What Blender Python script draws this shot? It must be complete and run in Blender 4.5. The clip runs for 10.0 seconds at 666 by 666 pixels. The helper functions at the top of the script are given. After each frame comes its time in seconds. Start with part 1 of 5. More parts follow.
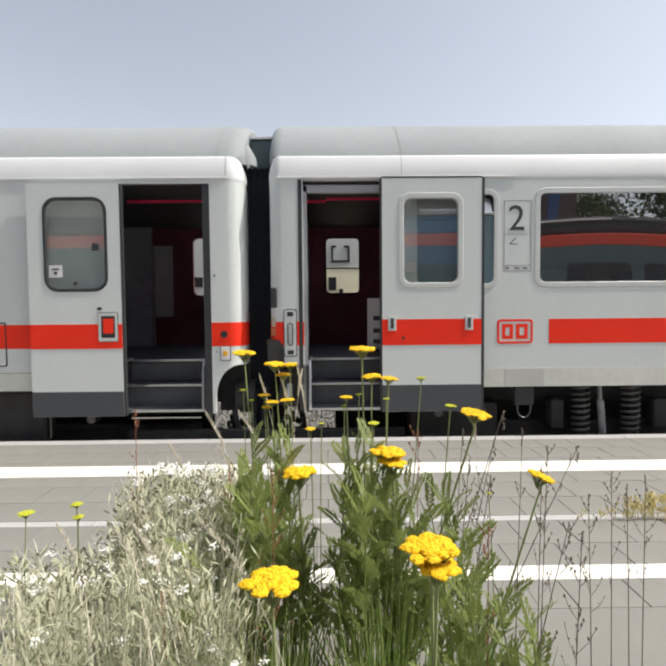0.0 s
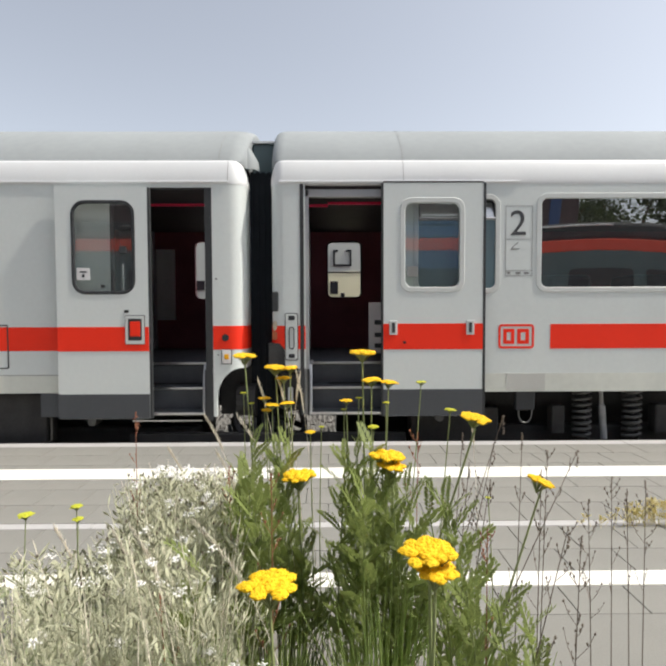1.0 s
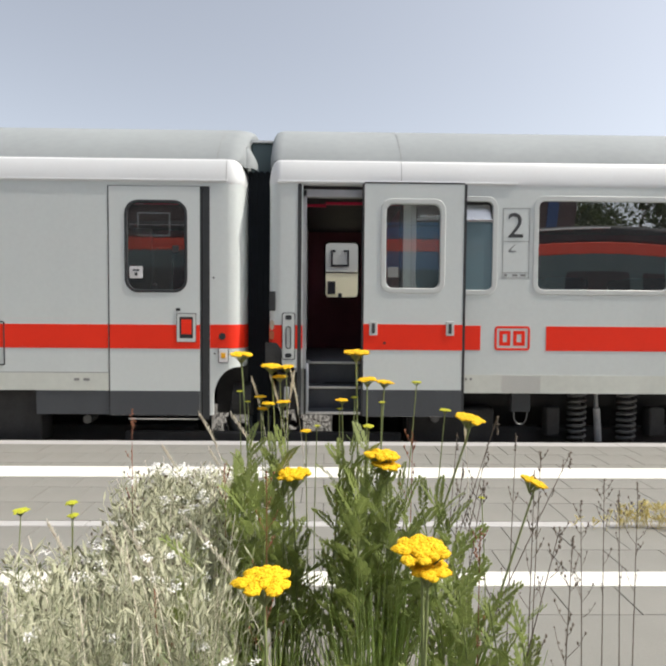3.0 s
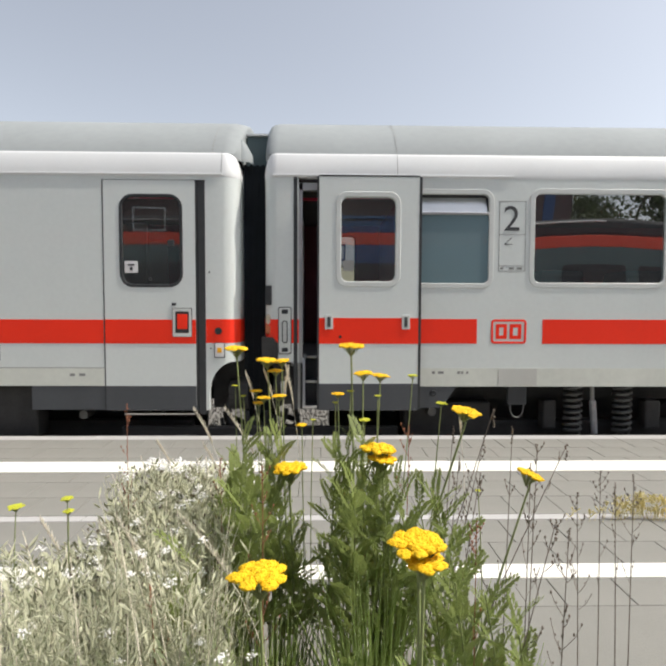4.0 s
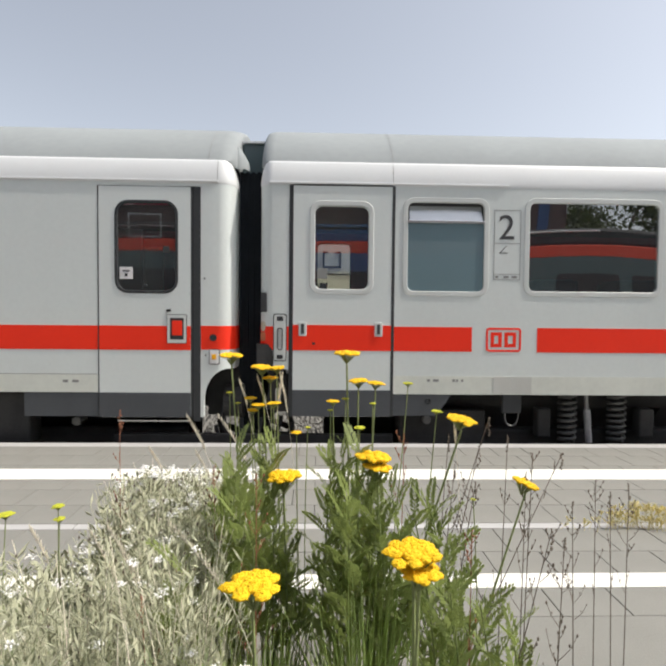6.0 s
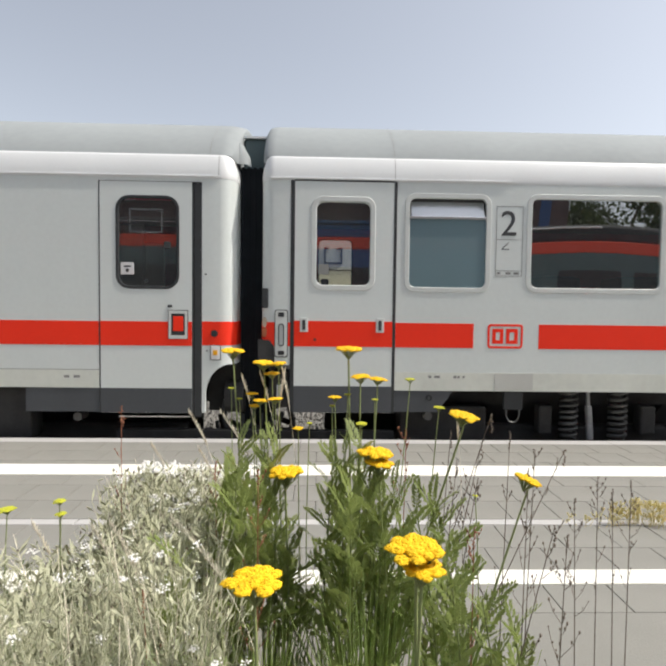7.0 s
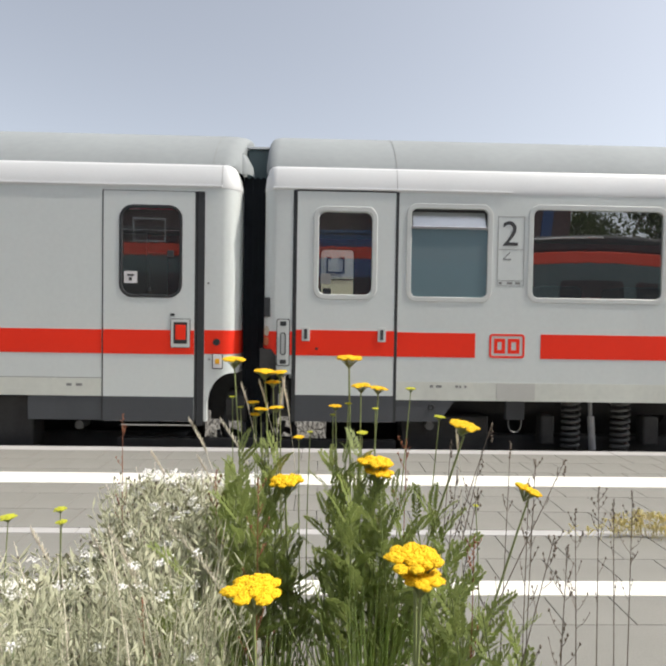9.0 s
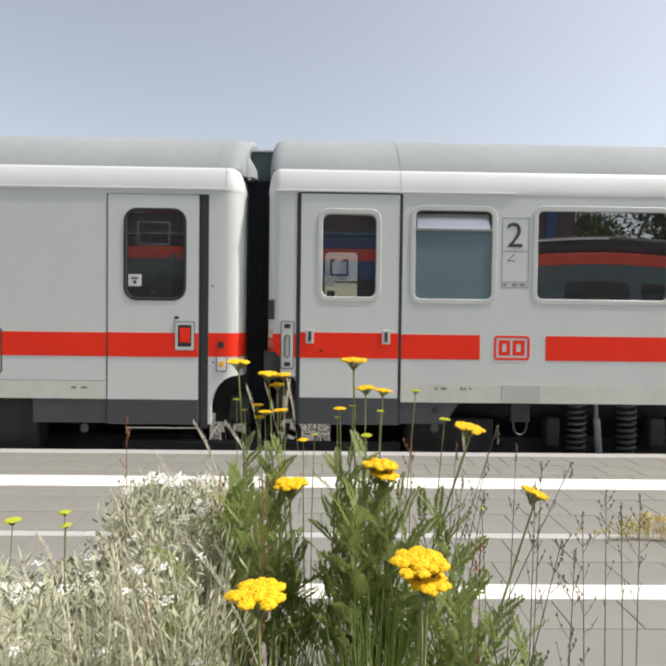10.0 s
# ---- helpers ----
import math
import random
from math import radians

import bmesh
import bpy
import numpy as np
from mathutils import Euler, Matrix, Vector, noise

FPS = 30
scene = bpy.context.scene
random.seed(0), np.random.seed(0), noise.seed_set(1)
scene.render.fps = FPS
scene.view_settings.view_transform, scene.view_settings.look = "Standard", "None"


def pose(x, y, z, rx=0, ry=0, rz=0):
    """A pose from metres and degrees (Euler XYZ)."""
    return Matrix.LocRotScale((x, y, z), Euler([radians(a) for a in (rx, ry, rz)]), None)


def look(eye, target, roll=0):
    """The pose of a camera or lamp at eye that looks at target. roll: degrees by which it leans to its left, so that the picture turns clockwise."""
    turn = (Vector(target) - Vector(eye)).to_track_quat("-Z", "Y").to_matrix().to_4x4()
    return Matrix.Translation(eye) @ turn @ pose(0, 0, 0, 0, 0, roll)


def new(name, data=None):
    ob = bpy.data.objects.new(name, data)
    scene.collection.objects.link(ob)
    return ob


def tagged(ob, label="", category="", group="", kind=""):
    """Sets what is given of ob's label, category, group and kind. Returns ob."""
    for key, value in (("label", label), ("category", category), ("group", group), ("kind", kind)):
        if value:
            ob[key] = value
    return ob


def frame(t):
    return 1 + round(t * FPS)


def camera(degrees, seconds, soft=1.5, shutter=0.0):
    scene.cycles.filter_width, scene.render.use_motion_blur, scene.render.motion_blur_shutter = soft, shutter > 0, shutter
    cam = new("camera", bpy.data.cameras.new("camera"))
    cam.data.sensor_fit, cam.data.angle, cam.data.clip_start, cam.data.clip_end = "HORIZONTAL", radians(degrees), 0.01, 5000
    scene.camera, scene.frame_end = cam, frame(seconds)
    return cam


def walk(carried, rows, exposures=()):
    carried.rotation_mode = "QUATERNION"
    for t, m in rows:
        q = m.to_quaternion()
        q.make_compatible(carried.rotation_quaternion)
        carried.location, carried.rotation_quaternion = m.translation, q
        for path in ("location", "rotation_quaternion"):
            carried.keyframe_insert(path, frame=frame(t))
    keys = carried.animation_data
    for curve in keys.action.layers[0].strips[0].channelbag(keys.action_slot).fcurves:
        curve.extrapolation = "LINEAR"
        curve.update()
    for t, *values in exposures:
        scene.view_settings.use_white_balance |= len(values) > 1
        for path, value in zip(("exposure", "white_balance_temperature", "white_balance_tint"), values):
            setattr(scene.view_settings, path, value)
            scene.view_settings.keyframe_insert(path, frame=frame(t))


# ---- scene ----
cam = camera(65.0, 10.0, soft=2.6)
PATH = [
    (0, (0.001, 0.003, 1.261), (0.024, 2.001, 1.166), -0.5),
    (0.5, (0.003, 0.0, 1.26), (0.028, 1.997, 1.157), -0.4),
    (1, (0.005, -0.001, 1.259), (0.022, 1.998, 1.18), -0.2),
    (1.5, (0.003, -0.002, 1.259), (0.018, 1.996, 1.168), -0.1),
    (2, (0.005, -0.006, 1.258), (0.02, 1.993, 1.18), -0.1),
    (2.5, (0.005, -0.011, 1.259), (0.03, 1.988, 1.188), 0.5),
    (4, (0.01, -0.002, 1.255), (0.051, 1.995, 1.155), 0.2),
    (4.5, (0.011, 0.006, 1.255), (0.061, 2.004, 1.164), 0.3),
    (5, (0.009, 0.004, 1.257), (0.063, 2.001, 1.166), 0.3),
    (5.5, (0.01, 0.001, 1.256), (0.069, 1.999, 1.187), 0.5),
    (7, (0.006, 0.01, 1.252), (0.062, 2.008, 1.166), 0.7),
    (7.5, (0.005, 0.009, 1.252), (0.056, 2.006, 1.161), 0.9),
    (8, (0.006, 0.005, 1.252), (0.059, 2.003, 1.184), 1.0),
    (8.5, (0.007, 0.003, 1.253), (0.059, 2.002, 1.194), 1.1),
    (9, (0.01, 0.001, 1.252), (0.057, 2.0, 1.201), 0.9),
    (9.5, (0.011, 0.004, 1.251), (0.052, 2.004, 1.206), 0.6),
    (10, (0.01, 0.008, 1.251), (0.041, 2.007, 1.209), 0.7),
]
walk(cam, [(t, look(eye, target, roll)) for t, eye, target, roll in PATH],
     exposures=[(0, 0.26), (2.2, 0.24), (4.0, 0.22), (10, 0.2)])

# ---- light ----
SUN_AZ, SUN_EL = 98.0, 54.0          # degrees: azimuth clockwise from +y, elevation
world = bpy.data.worlds.new("sky")
scene.world = world
world.use_nodes = True
wn = world.node_tree
sky = wn.nodes.new("ShaderNodeTexSky")
sky.sky_type, sky.sun_disc = "NISHITA", False
sky.sun_elevation, sky.sun_rotation = radians(SUN_EL), radians(SUN_AZ)
sky.dust_density, sky.air_density = 2.5, 1.0
wn.nodes["Background"].inputs["Strength"].default_value = 0.164
haze = wn.nodes.new("ShaderNodeHueSaturation")     # thin summer haze
haze.inputs["Saturation"].default_value = 0.42
wn.links.new(sky.outputs[0], haze.inputs["Color"])
wn.links.new(haze.outputs[0], wn.nodes["Background"].inputs["Color"])
sun = new("sun", bpy.data.lights.new("sun", "SUN"))
sun.data.energy, sun.data.angle, sun.data.color = 3.7, radians(0.53), (1.0, 0.95, 0.86)
az, el = radians(SUN_AZ), radians(SUN_EL)
sun_way = Vector((math.sin(az) * math.cos(el), math.cos(az) * math.cos(el), math.sin(el)))
sun.matrix_world = look(sun_way * 30, (0, 0, 0))


# ---- materials ----
def material(name, color, rough=0.5, metal=0.0, vary=0.12, scale=3.0, grain=60.0, bump=0.05, streak=False, coat=0.0,
             spec=0.5, second=None, rand=0.0, thin=0.0):
    """A Principled surface whose colour varies at two scales, with fine relief."""
    m = bpy.data.materials.new(name)
    m.use_nodes = True
    nt = m.node_tree
    N, L = nt.nodes, nt.links
    b = N["Principled BSDF"]
    b.inputs["Roughness"].default_value, b.inputs["Metallic"].default_value = rough, metal
    b.inputs["Coat Weight"].default_value = coat
    b.inputs["Specular IOR Level"].default_value = spec
    tc = N.new("ShaderNodeTexCoord")
    mp = N.new("ShaderNodeMapping")
    mp.inputs["Scale"].default_value = (1, 1, 0.12) if streak else (1, 1, 1)
    L.new(tc.outputs["Object"], mp.inputs["Vector"])
    n1 = N.new("ShaderNodeTexNoise")
    n1.inputs["Scale"].default_value, n1.inputs["Detail"].default_value = scale, 5.0
    n2 = N.new("ShaderNodeTexNoise")
    n2.inputs["Scale"].default_value, n2.inputs["Detail"].default_value = grain, 3.0
    L.new(mp.outputs[0], n1.inputs["Vector"])
    L.new(tc.outputs["Object"], n2.inputs["Vector"])
    add = N.new("ShaderNodeMath")
    add.operation = "MULTIPLY_ADD"
    add.inputs[1].default_value = 0.5
    L.new(n2.outputs[0], add.inputs[0])
    L.new(n1.outputs[0], add.inputs[2])
    last = add.outputs[0]
    if rand:
        info = N.new("ShaderNodeObjectInfo")
        geo = N.new("ShaderNodeNewGeometry")
        for src in (info.outputs["Random"], geo.outputs["Random Per Island"]):
            k = N.new("ShaderNodeMath")
            k.operation = "MULTIPLY_ADD"
            k.inputs[1].default_value = rand
            L.new(src, k.inputs[0])
            L.new(last, k.inputs[2])
            last = k.outputs[0]
    ramp = N.new("ShaderNodeValToRGB")
    mid = 0.75 + rand
    ramp.color_ramp.elements[0].position, ramp.color_ramp.elements[1].position = max(0.0, mid - 0.35 - rand), min(1.0, mid + 0.25 + rand)
    c2 = second or [c * (1 + vary) for c in color]
    ramp.color_ramp.elements[0].color = (*[c * (1 - vary) for c in color], 1)
    ramp.color_ramp.elements[1].color = (*[min(0.95, c) for c in c2], 1)
    L.new(last, ramp.inputs[0])
    L.new(ramp.outputs[0], b.inputs["Base Color"])
    if thin:
        tl, mx = N.new("ShaderNodeBsdfTranslucent"), N.new("ShaderNodeMixShader")
        mx.inputs[0].default_value = thin
        L.new(ramp.outputs[0], tl.inputs["Color"])
        L.new(b.outputs[0], mx.inputs[1])
        L.new(tl.outputs[0], mx.inputs[2])
        L.new(mx.outputs[0], N["Material Output"].inputs["Surface"])
    if bump:
        bp = N.new("ShaderNodeBump")
        bp.inputs["Strength"].default_value, bp.inputs["Distance"].default_value = bump, 0.01
        L.new(n2.outputs[0], bp.inputs["Height"])
        L.new(bp.outputs[0], b.inputs["Normal"])
    return m


def glass(name, tint, gloss, rough=0.0):
    m = bpy.data.materials.new(name)
    m.use_nodes = True
    N, L = m.node_tree.nodes, m.node_tree.links
    N.remove(N["Principled BSDF"])
    tr, gl, mix = N.new("ShaderNodeBsdfTransparent"), N.new("ShaderNodeBsdfGlossy"), N.new("ShaderNodeMixShader")
    tr.inputs[0].default_value = (*tint, 1)
    gl.inputs["Roughness"].default_value = rough
    tc, nz, bp = N.new("ShaderNodeTexCoord"), N.new("ShaderNodeTexNoise"), N.new("ShaderNodeBump")
    nz.inputs["Scale"].default_value = 1.6
    bp.inputs["Strength"].default_value, bp.inputs["Distance"].default_value = 0.02, 0.02
    L.new(tc.outputs["Object"], nz.inputs["Vector"])
    L.new(nz.outputs[0], bp.inputs["Height"])
    L.new(bp.outputs[0], gl.inputs["Normal"])
    mix.inputs[0].default_value = gloss
    L.new(tr.outputs[0], mix.inputs[1])
    L.new(gl.outputs[0], mix.inputs[2])
    dust, film = N.new("ShaderNodeBsdfDiffuse"), N.new("ShaderNodeMixShader")      # thin dust on the pane
    dust.inputs["Color"].default_value = (0.6, 0.6, 0.58, 1)
    film.inputs[0].default_value = 0.022
    L.new(mix.outputs[0], film.inputs[1])
    L.new(dust.outputs[0], film.inputs[2])
    L.new(film.outputs[0], N["Material Output"].inputs["Surface"])
    return m


PAINT = material("grey_white_paint", (0.655, 0.69, 0.672), 0.38, vary=0.05, scale=1.2, grain=25, bump=0.01, streak=True, coat=0.15)
DOORPAINT = material("door_paint", (0.675, 0.71, 0.692), 0.36, vary=0.04, scale=1.5, grain=25, bump=0.01, streak=True, coat=0.15)
PATCH = material("grey_touched_up_paint", (0.52, 0.52, 0.485), 0.5, vary=0.08, scale=3, bump=0.02, streak=True)
FRAMEM = material("grey_window_frame_paint", (0.60, 0.62, 0.60), 0.4, vary=0.05, scale=4, grain=40, bump=0.01)
DIRTY = material("soiled_lower_paint", (0.64, 0.655, 0.595), 0.5, vary=0.1, scale=2.5, grain=18, bump=0.02, streak=True)
CANT = material("white_cantrail_paint", (0.74, 0.75, 0.75), 0.4, vary=0.04, scale=1.5, bump=0.01)
ROOF = material("grey_roof_paint", (0.30, 0.32, 0.325), 0.8, spec=0.2, vary=0.08, scale=0.8, grain=12, bump=0.02)
RED = material("traffic_red_paint", (0.93, 0.036, 0.012), 0.4, vary=0.06, scale=2, grain=30, bump=0.01, coat=0.08, spec=0.35)
APRON = material("dark_grey_apron_paint", (0.065, 0.07, 0.078), 0.5, vary=0.12, scale=3, bump=0.02, streak=True)
BELLOWS = material("black_bellows_rubber", (0.014, 0.017, 0.021), 0.85, vary=0.2, scale=8, bump=0.03, spec=0.2)
RUBBER = material("black_rubber", (0.026, 0.028, 0.031), 0.7, vary=0.2, scale=8, bump=0.05)
DAMPERM = material("oily_grey_damper", (0.34, 0.34, 0.34), 0.5, vary=0.35, scale=9, bump=0.08)
SEAL = material("grey_door_seal", (0.032, 0.034, 0.036), 0.6, vary=0.15, scale=8, bump=0.03)
ALU = material("anodised_aluminium", (0.52, 0.53, 0.54), 0.38, metal=0.5, vary=0.06, scale=6, bump=0.02)
STEEL = material("bright_steel", (0.6, 0.6, 0.6), 0.3, metal=1.0, vary=0.1, scale=10, bump=0.02)
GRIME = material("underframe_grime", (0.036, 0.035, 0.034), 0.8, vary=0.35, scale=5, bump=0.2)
SPRINGM = material("worn_spring_steel", (0.13, 0.13, 0.128), 0.45, metal=0.4, vary=0.3, scale=9, bump=0.1)
VESTI = material("dark_red_vestibule_panel", (0.33, 0.10, 0.125), 0.5, vary=0.2, scale=3, bump=0.02)
VESTG = material("grey_vestibule_panel", (0.58, 0.60, 0.62), 0.5, vary=0.2, scale=3, bump=0.02)
STEPM = material("ribbed_step_sheet", (0.08, 0.086, 0.094), 0.55, vary=0.2, scale=6, bump=0.1)
REDTRIM = material("red_lit_trim", (0.75, 0.03, 0.10), 0.4, vary=0.1, bump=0.0)
PALE = material("pale_interior_panel", (0.85, 0.85, 0.84), 0.5, vary=0.06, bump=0.01)
SEATM = material("dark_blue_seat_cloth", (0.02, 0.025, 0.05), 0.9, vary=0.2, scale=9, bump=0.1)
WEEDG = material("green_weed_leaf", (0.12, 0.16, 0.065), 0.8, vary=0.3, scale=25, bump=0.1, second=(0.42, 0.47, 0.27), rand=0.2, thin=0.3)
FROST = material("blue_grey_frosted_pane", (0.145, 0.215, 0.24), 0.25, vary=0.04, scale=1, grain=90, bump=0.01, coat=0.3)
FLAPM = material("brushed_window_flap", (0.6, 0.62, 0.64), 0.25, metal=0.6, vary=0.05, bump=0.02)
INK = material("dark_grey_lettering", (0.05, 0.052, 0.055), 0.5, vary=0.08, bump=0.0)
INKPALE = material("pale_grey_lettering", (0.24, 0.24, 0.23), 0.5, vary=0.1, bump=0.0)
STICKER = material("white_sticker", (0.74, 0.72, 0.72), 0.5, vary=0.05, bump=0.0)
AMBER = material("amber_lens", (0.85, 0.42, 0.02), 0.2, vary=0.1, bump=0.0, coat=0.5)
WORNCREAM = material("worn_cream_paint", (0.50, 0.43, 0.33), 0.65, vary=0.3, scale=14, bump=0.1)
CREAM = material("cream_paint", (0.78, 0.75, 0.52), 0.5, vary=0.06, scale=2, bump=0.01)
RUST = material("worn_orange_paint", (0.42, 0.12, 0.05), 0.6, vary=0.3, scale=12, bump=0.1)
GLASS = glass("tinted_window_glass", (0.52, 0.56, 0.56), 0.42)
DOORGLASS = glass("door_window_glass", (0.93, 0.95, 0.94), 0.18)
SLAB = material("concrete_paving", (0.214, 0.209, 0.188), 0.85, vary=0.10, scale=2.2, grain=140, bump=0.25, rand=0.06)
COPING = material("pale_concrete_coping", (0.42, 0.41, 0.40), 0.8, vary=0.08, scale=2.5, grain=120, bump=0.2, rand=0.03)
JOINT = material("dark_joint_sand", (0.09, 0.086, 0.08), 0.95, vary=0.25, scale=9, bump=0.3)
LINE = material("white_line_paint", (0.80, 0.78, 0.71), 0.7, vary=0.07, scale=4, grain=90, bump=0.15)
BALLAST = material("grey_ballast", (0.022, 0.021, 0.020), 0.95, vary=0.4, scale=14, grain=60, bump=0.6, rand=0.45, second=(0.21, 0.205, 0.19))
EARTH = material("trackside_earth", (0.16, 0.145, 0.12), 0.95, vary=0.3, scale=1.5, grain=25, bump=0.5)
GRAVEL = material("fine_grey_gravel_bed", (0.20, 0.19, 0.17), 0.95, vary=0.3, scale=6, grain=160, bump=0.6)
RAIL = material("rusty_rail", (0.10, 0.065, 0.045), 0.7, metal=0.3, vary=0.3, scale=12, bump=0.2)
YELLOW = material("yarrow_yellow", (0.78, 0.45, 0.002), 0.8, vary=0.22, scale=60, grain=300, bump=0.2, second=(0.92, 0.59, 0.003), rand=0.05)
TUFT = material("yellowed_weed", (0.46, 0.44, 0.15), 0.8, vary=0.3, scale=40, bump=0.1, second=(0.84, 0.74, 0.34), rand=0.2, thin=0.2)
YGREEN = material("unripe_yarrow_green_yellow", (0.45, 0.46, 0.03), 0.8, vary=0.2, scale=60, grain=300, bump=0.2, rand=0.05)
GRASSG = material("fresh_grass_green", (0.20, 0.30, 0.07), 0.6, vary=0.3, scale=20, bump=0.1, second=(0.42, 0.52, 0.18), rand=0.2, thin=0.45)
STEMG = material("yarrow_stem_green", (0.24, 0.28, 0.11), 0.7, vary=0.2, scale=20, bump=0.1)
LEAFG = material("feathery_leaf_green", (0.11, 0.142, 0.05), 0.55, vary=0.4, scale=30, bump=0.1, second=(0.33, 0.395, 0.125), rand=0.22, thin=0.5)
HOARY = material("hoary_grey_green", (0.13, 0.16, 0.07), 0.85, vary=0.3, scale=25, bump=0.1, second=(0.60, 0.60, 0.42), rand=0.28, thin=0.25)
PETAL = material("white_petals", (0.80, 0.79, 0.76), 0.8, vary=0.06, scale=30, bump=0.1, rand=0.02)
STRAW = material("dry_straw", (0.66, 0.57, 0.42), 0.8, vary=0.25, scale=30, bump=0.1, second=(0.86, 0.80, 0.66), rand=0.08)
TWIG = material("dry_brown_twig", (0.15, 0.12, 0.095), 0.85, vary=0.3, scale=30, bump=0.2, rand=0.1)
DOCK = material("reddish_dock", (0.24, 0.06, 0.045), 0.8, vary=0.3, scale=30, bump=0.2, second=(0.36, 0.15, 0.08), rand=0.1)
OPPBODY = material("teal_grey_train_paint", (0.10, 0.145, 0.15), 0.4, vary=0.06, scale=1, bump=0.01)
OPPSKY = material("mid_blue_train_paint", (0.06, 0.16, 0.36), 0.4, vary=0.08, scale=1, bump=0.01)
BRICK = material("dark_brown_brick_wall", (0.13, 0.09, 0.085), 0.9, vary=0.25, scale=2, grain=30, bump=0.2)
OPPBLUE = material("deep_blue_train_paint", (0.04, 0.10, 0.26), 0.4, vary=0.08, scale=1, bump=0.01)
CEILM = material("dark_vestibule_ceiling", (0.045, 0.038, 0.042), 0.6, vary=0.15, scale=3, bump=0.02)
FARGREY = material("pale_grey_train_paint", (0.50, 0.52, 0.48), 0.4, vary=0.05, scale=1, bump=0.01)
OPPRED = material("bright_red_band_paint", (0.80, 0.07, 0.03), 0.4, vary=0.05, bump=0.01)
OPPDARK = material("dark_train_window", (0.028, 0.03, 0.034), 0.2, vary=0.1, bump=0.0)
OPPROOF = material("dark_train_roof", (0.035, 0.036, 0.04), 0.7, vary=0.2, bump=0.05)
BARK = material("brown_bark", (0.11, 0.08, 0.055), 0.9, vary=0.3, scale=8, bump=0.5)
CROWN = material("tree_leaves", (0.035, 0.06, 0.02), 0.7, vary=0.35, scale=2, second=(0.08, 0.11, 0.04), bump=0.0, rand=0.15, thin=0.3)

# ---- mesh helpers ----
ORIGIN = {}


def part(name, bm, mat, parent=None, label="", at=None, smooth=False):
    """Links a bmesh, made in world places, as one object under a thing or part, with its own origin at 'at'."""
    base = ORIGIN[parent] if parent else Vector((0, 0, 0))
    org = Vector(at) if at is not None else base
    bmesh.ops.translate(bm, verts=bm.verts, vec=-org)
    me = bpy.data.meshes.new(name)
    bm.to_mesh(me)
    bm.free()
    me.materials.append(mat)
    if smooth:
        me.shade_smooth()
        me.set_sharp_from_angle(angle=radians(38))
    ob = new(name, me)
    ob.parent = parent
    ob.location = org - base
    ORIGIN[ob] = org
    if label:
        tagged(ob, label)
    return ob


def thing(name, at, label, category, group="", kind=""):
    ob = new(name)
    ob.location = at
    ob.empty_display_size = 0.2
    ORIGIN[ob] = Vector(at)
    return tagged(ob, label, category, group, kind)


def box(bm, x0, x1, y0, y1, z0, z1, bevel=0.0):
    vs = [bm.verts.new((x, y, z)) for x in (x0, x1) for y in (y0, y1) for z in (z0, z1)]
    fs = [(0, 1, 3, 2), (4, 6, 7, 5), (0, 4, 5, 1), (2, 3, 7, 6), (0, 2, 6, 4), (1, 5, 7, 3)]
    made = [bm.faces.new([vs[i] for i in f]) for f in fs]
    if bevel:
        edges = list({e for f in made for e in f.edges})
        bmesh.ops.bevel(bm, geom=edges, offset=bevel, segments=2, affect="EDGES", profile=0.5)
    return bm


def boxes(*rows, bevel=0.0):
    bm = bmesh.new()
    for r in rows:
        box(bm, *r, bevel=bevel)
    return bm


def rrect(x0, z0, x1, z1, r, n=6):
    pts = []
    for cx, cz, a0 in ((x1 - r, z1 - r, 0), (x0 + r, z1 - r, 90), (x0 + r, z0 + r, 180), (x1 - r, z0 + r, 270)):
        for i in range(n + 1):
            a = radians(a0 + 90 * i / n)
            pts.append((cx + r * math.cos(a), cz + r * math.sin(a)))
    return pts


def rect(x0, z0, x1, z1):
    return [(x1, z1), (x0, z1), (x0, z0), (x1, z0)]


def plate(outer, holes, y0, y1):
    """A panel in the x-z plane from y0 to y1 with openings cut through it."""
    bm = bmesh.new()
    edges, sides = [], []
    for loop in (outer, *holes):
        vs = [bm.verts.new((x, y0, z)) for x, z in loop]
        edges += [bm.edges.new((vs[i], vs[i - 1])) for i in range(len(vs))]
        sides.append(vs)
    bmesh.ops.triangle_fill(bm, use_beauty=True, use_dissolve=False, edges=edges)
    front = list(bm.faces)
    twin = {v: bm.verts.new((v.co.x, y1, v.co.z)) for v in list(bm.verts)}
    for f in front:
        bm.faces.new([twin[v] for v in reversed(f.verts)])
    for vs in sides:
        for i in range(len(vs)):
            a, b = vs[i - 1], vs[i]
            bm.faces.new((a, b, twin[b], twin[a]))
    bmesh.ops.recalc_face_normals(bm, faces=bm.faces)
    return bm


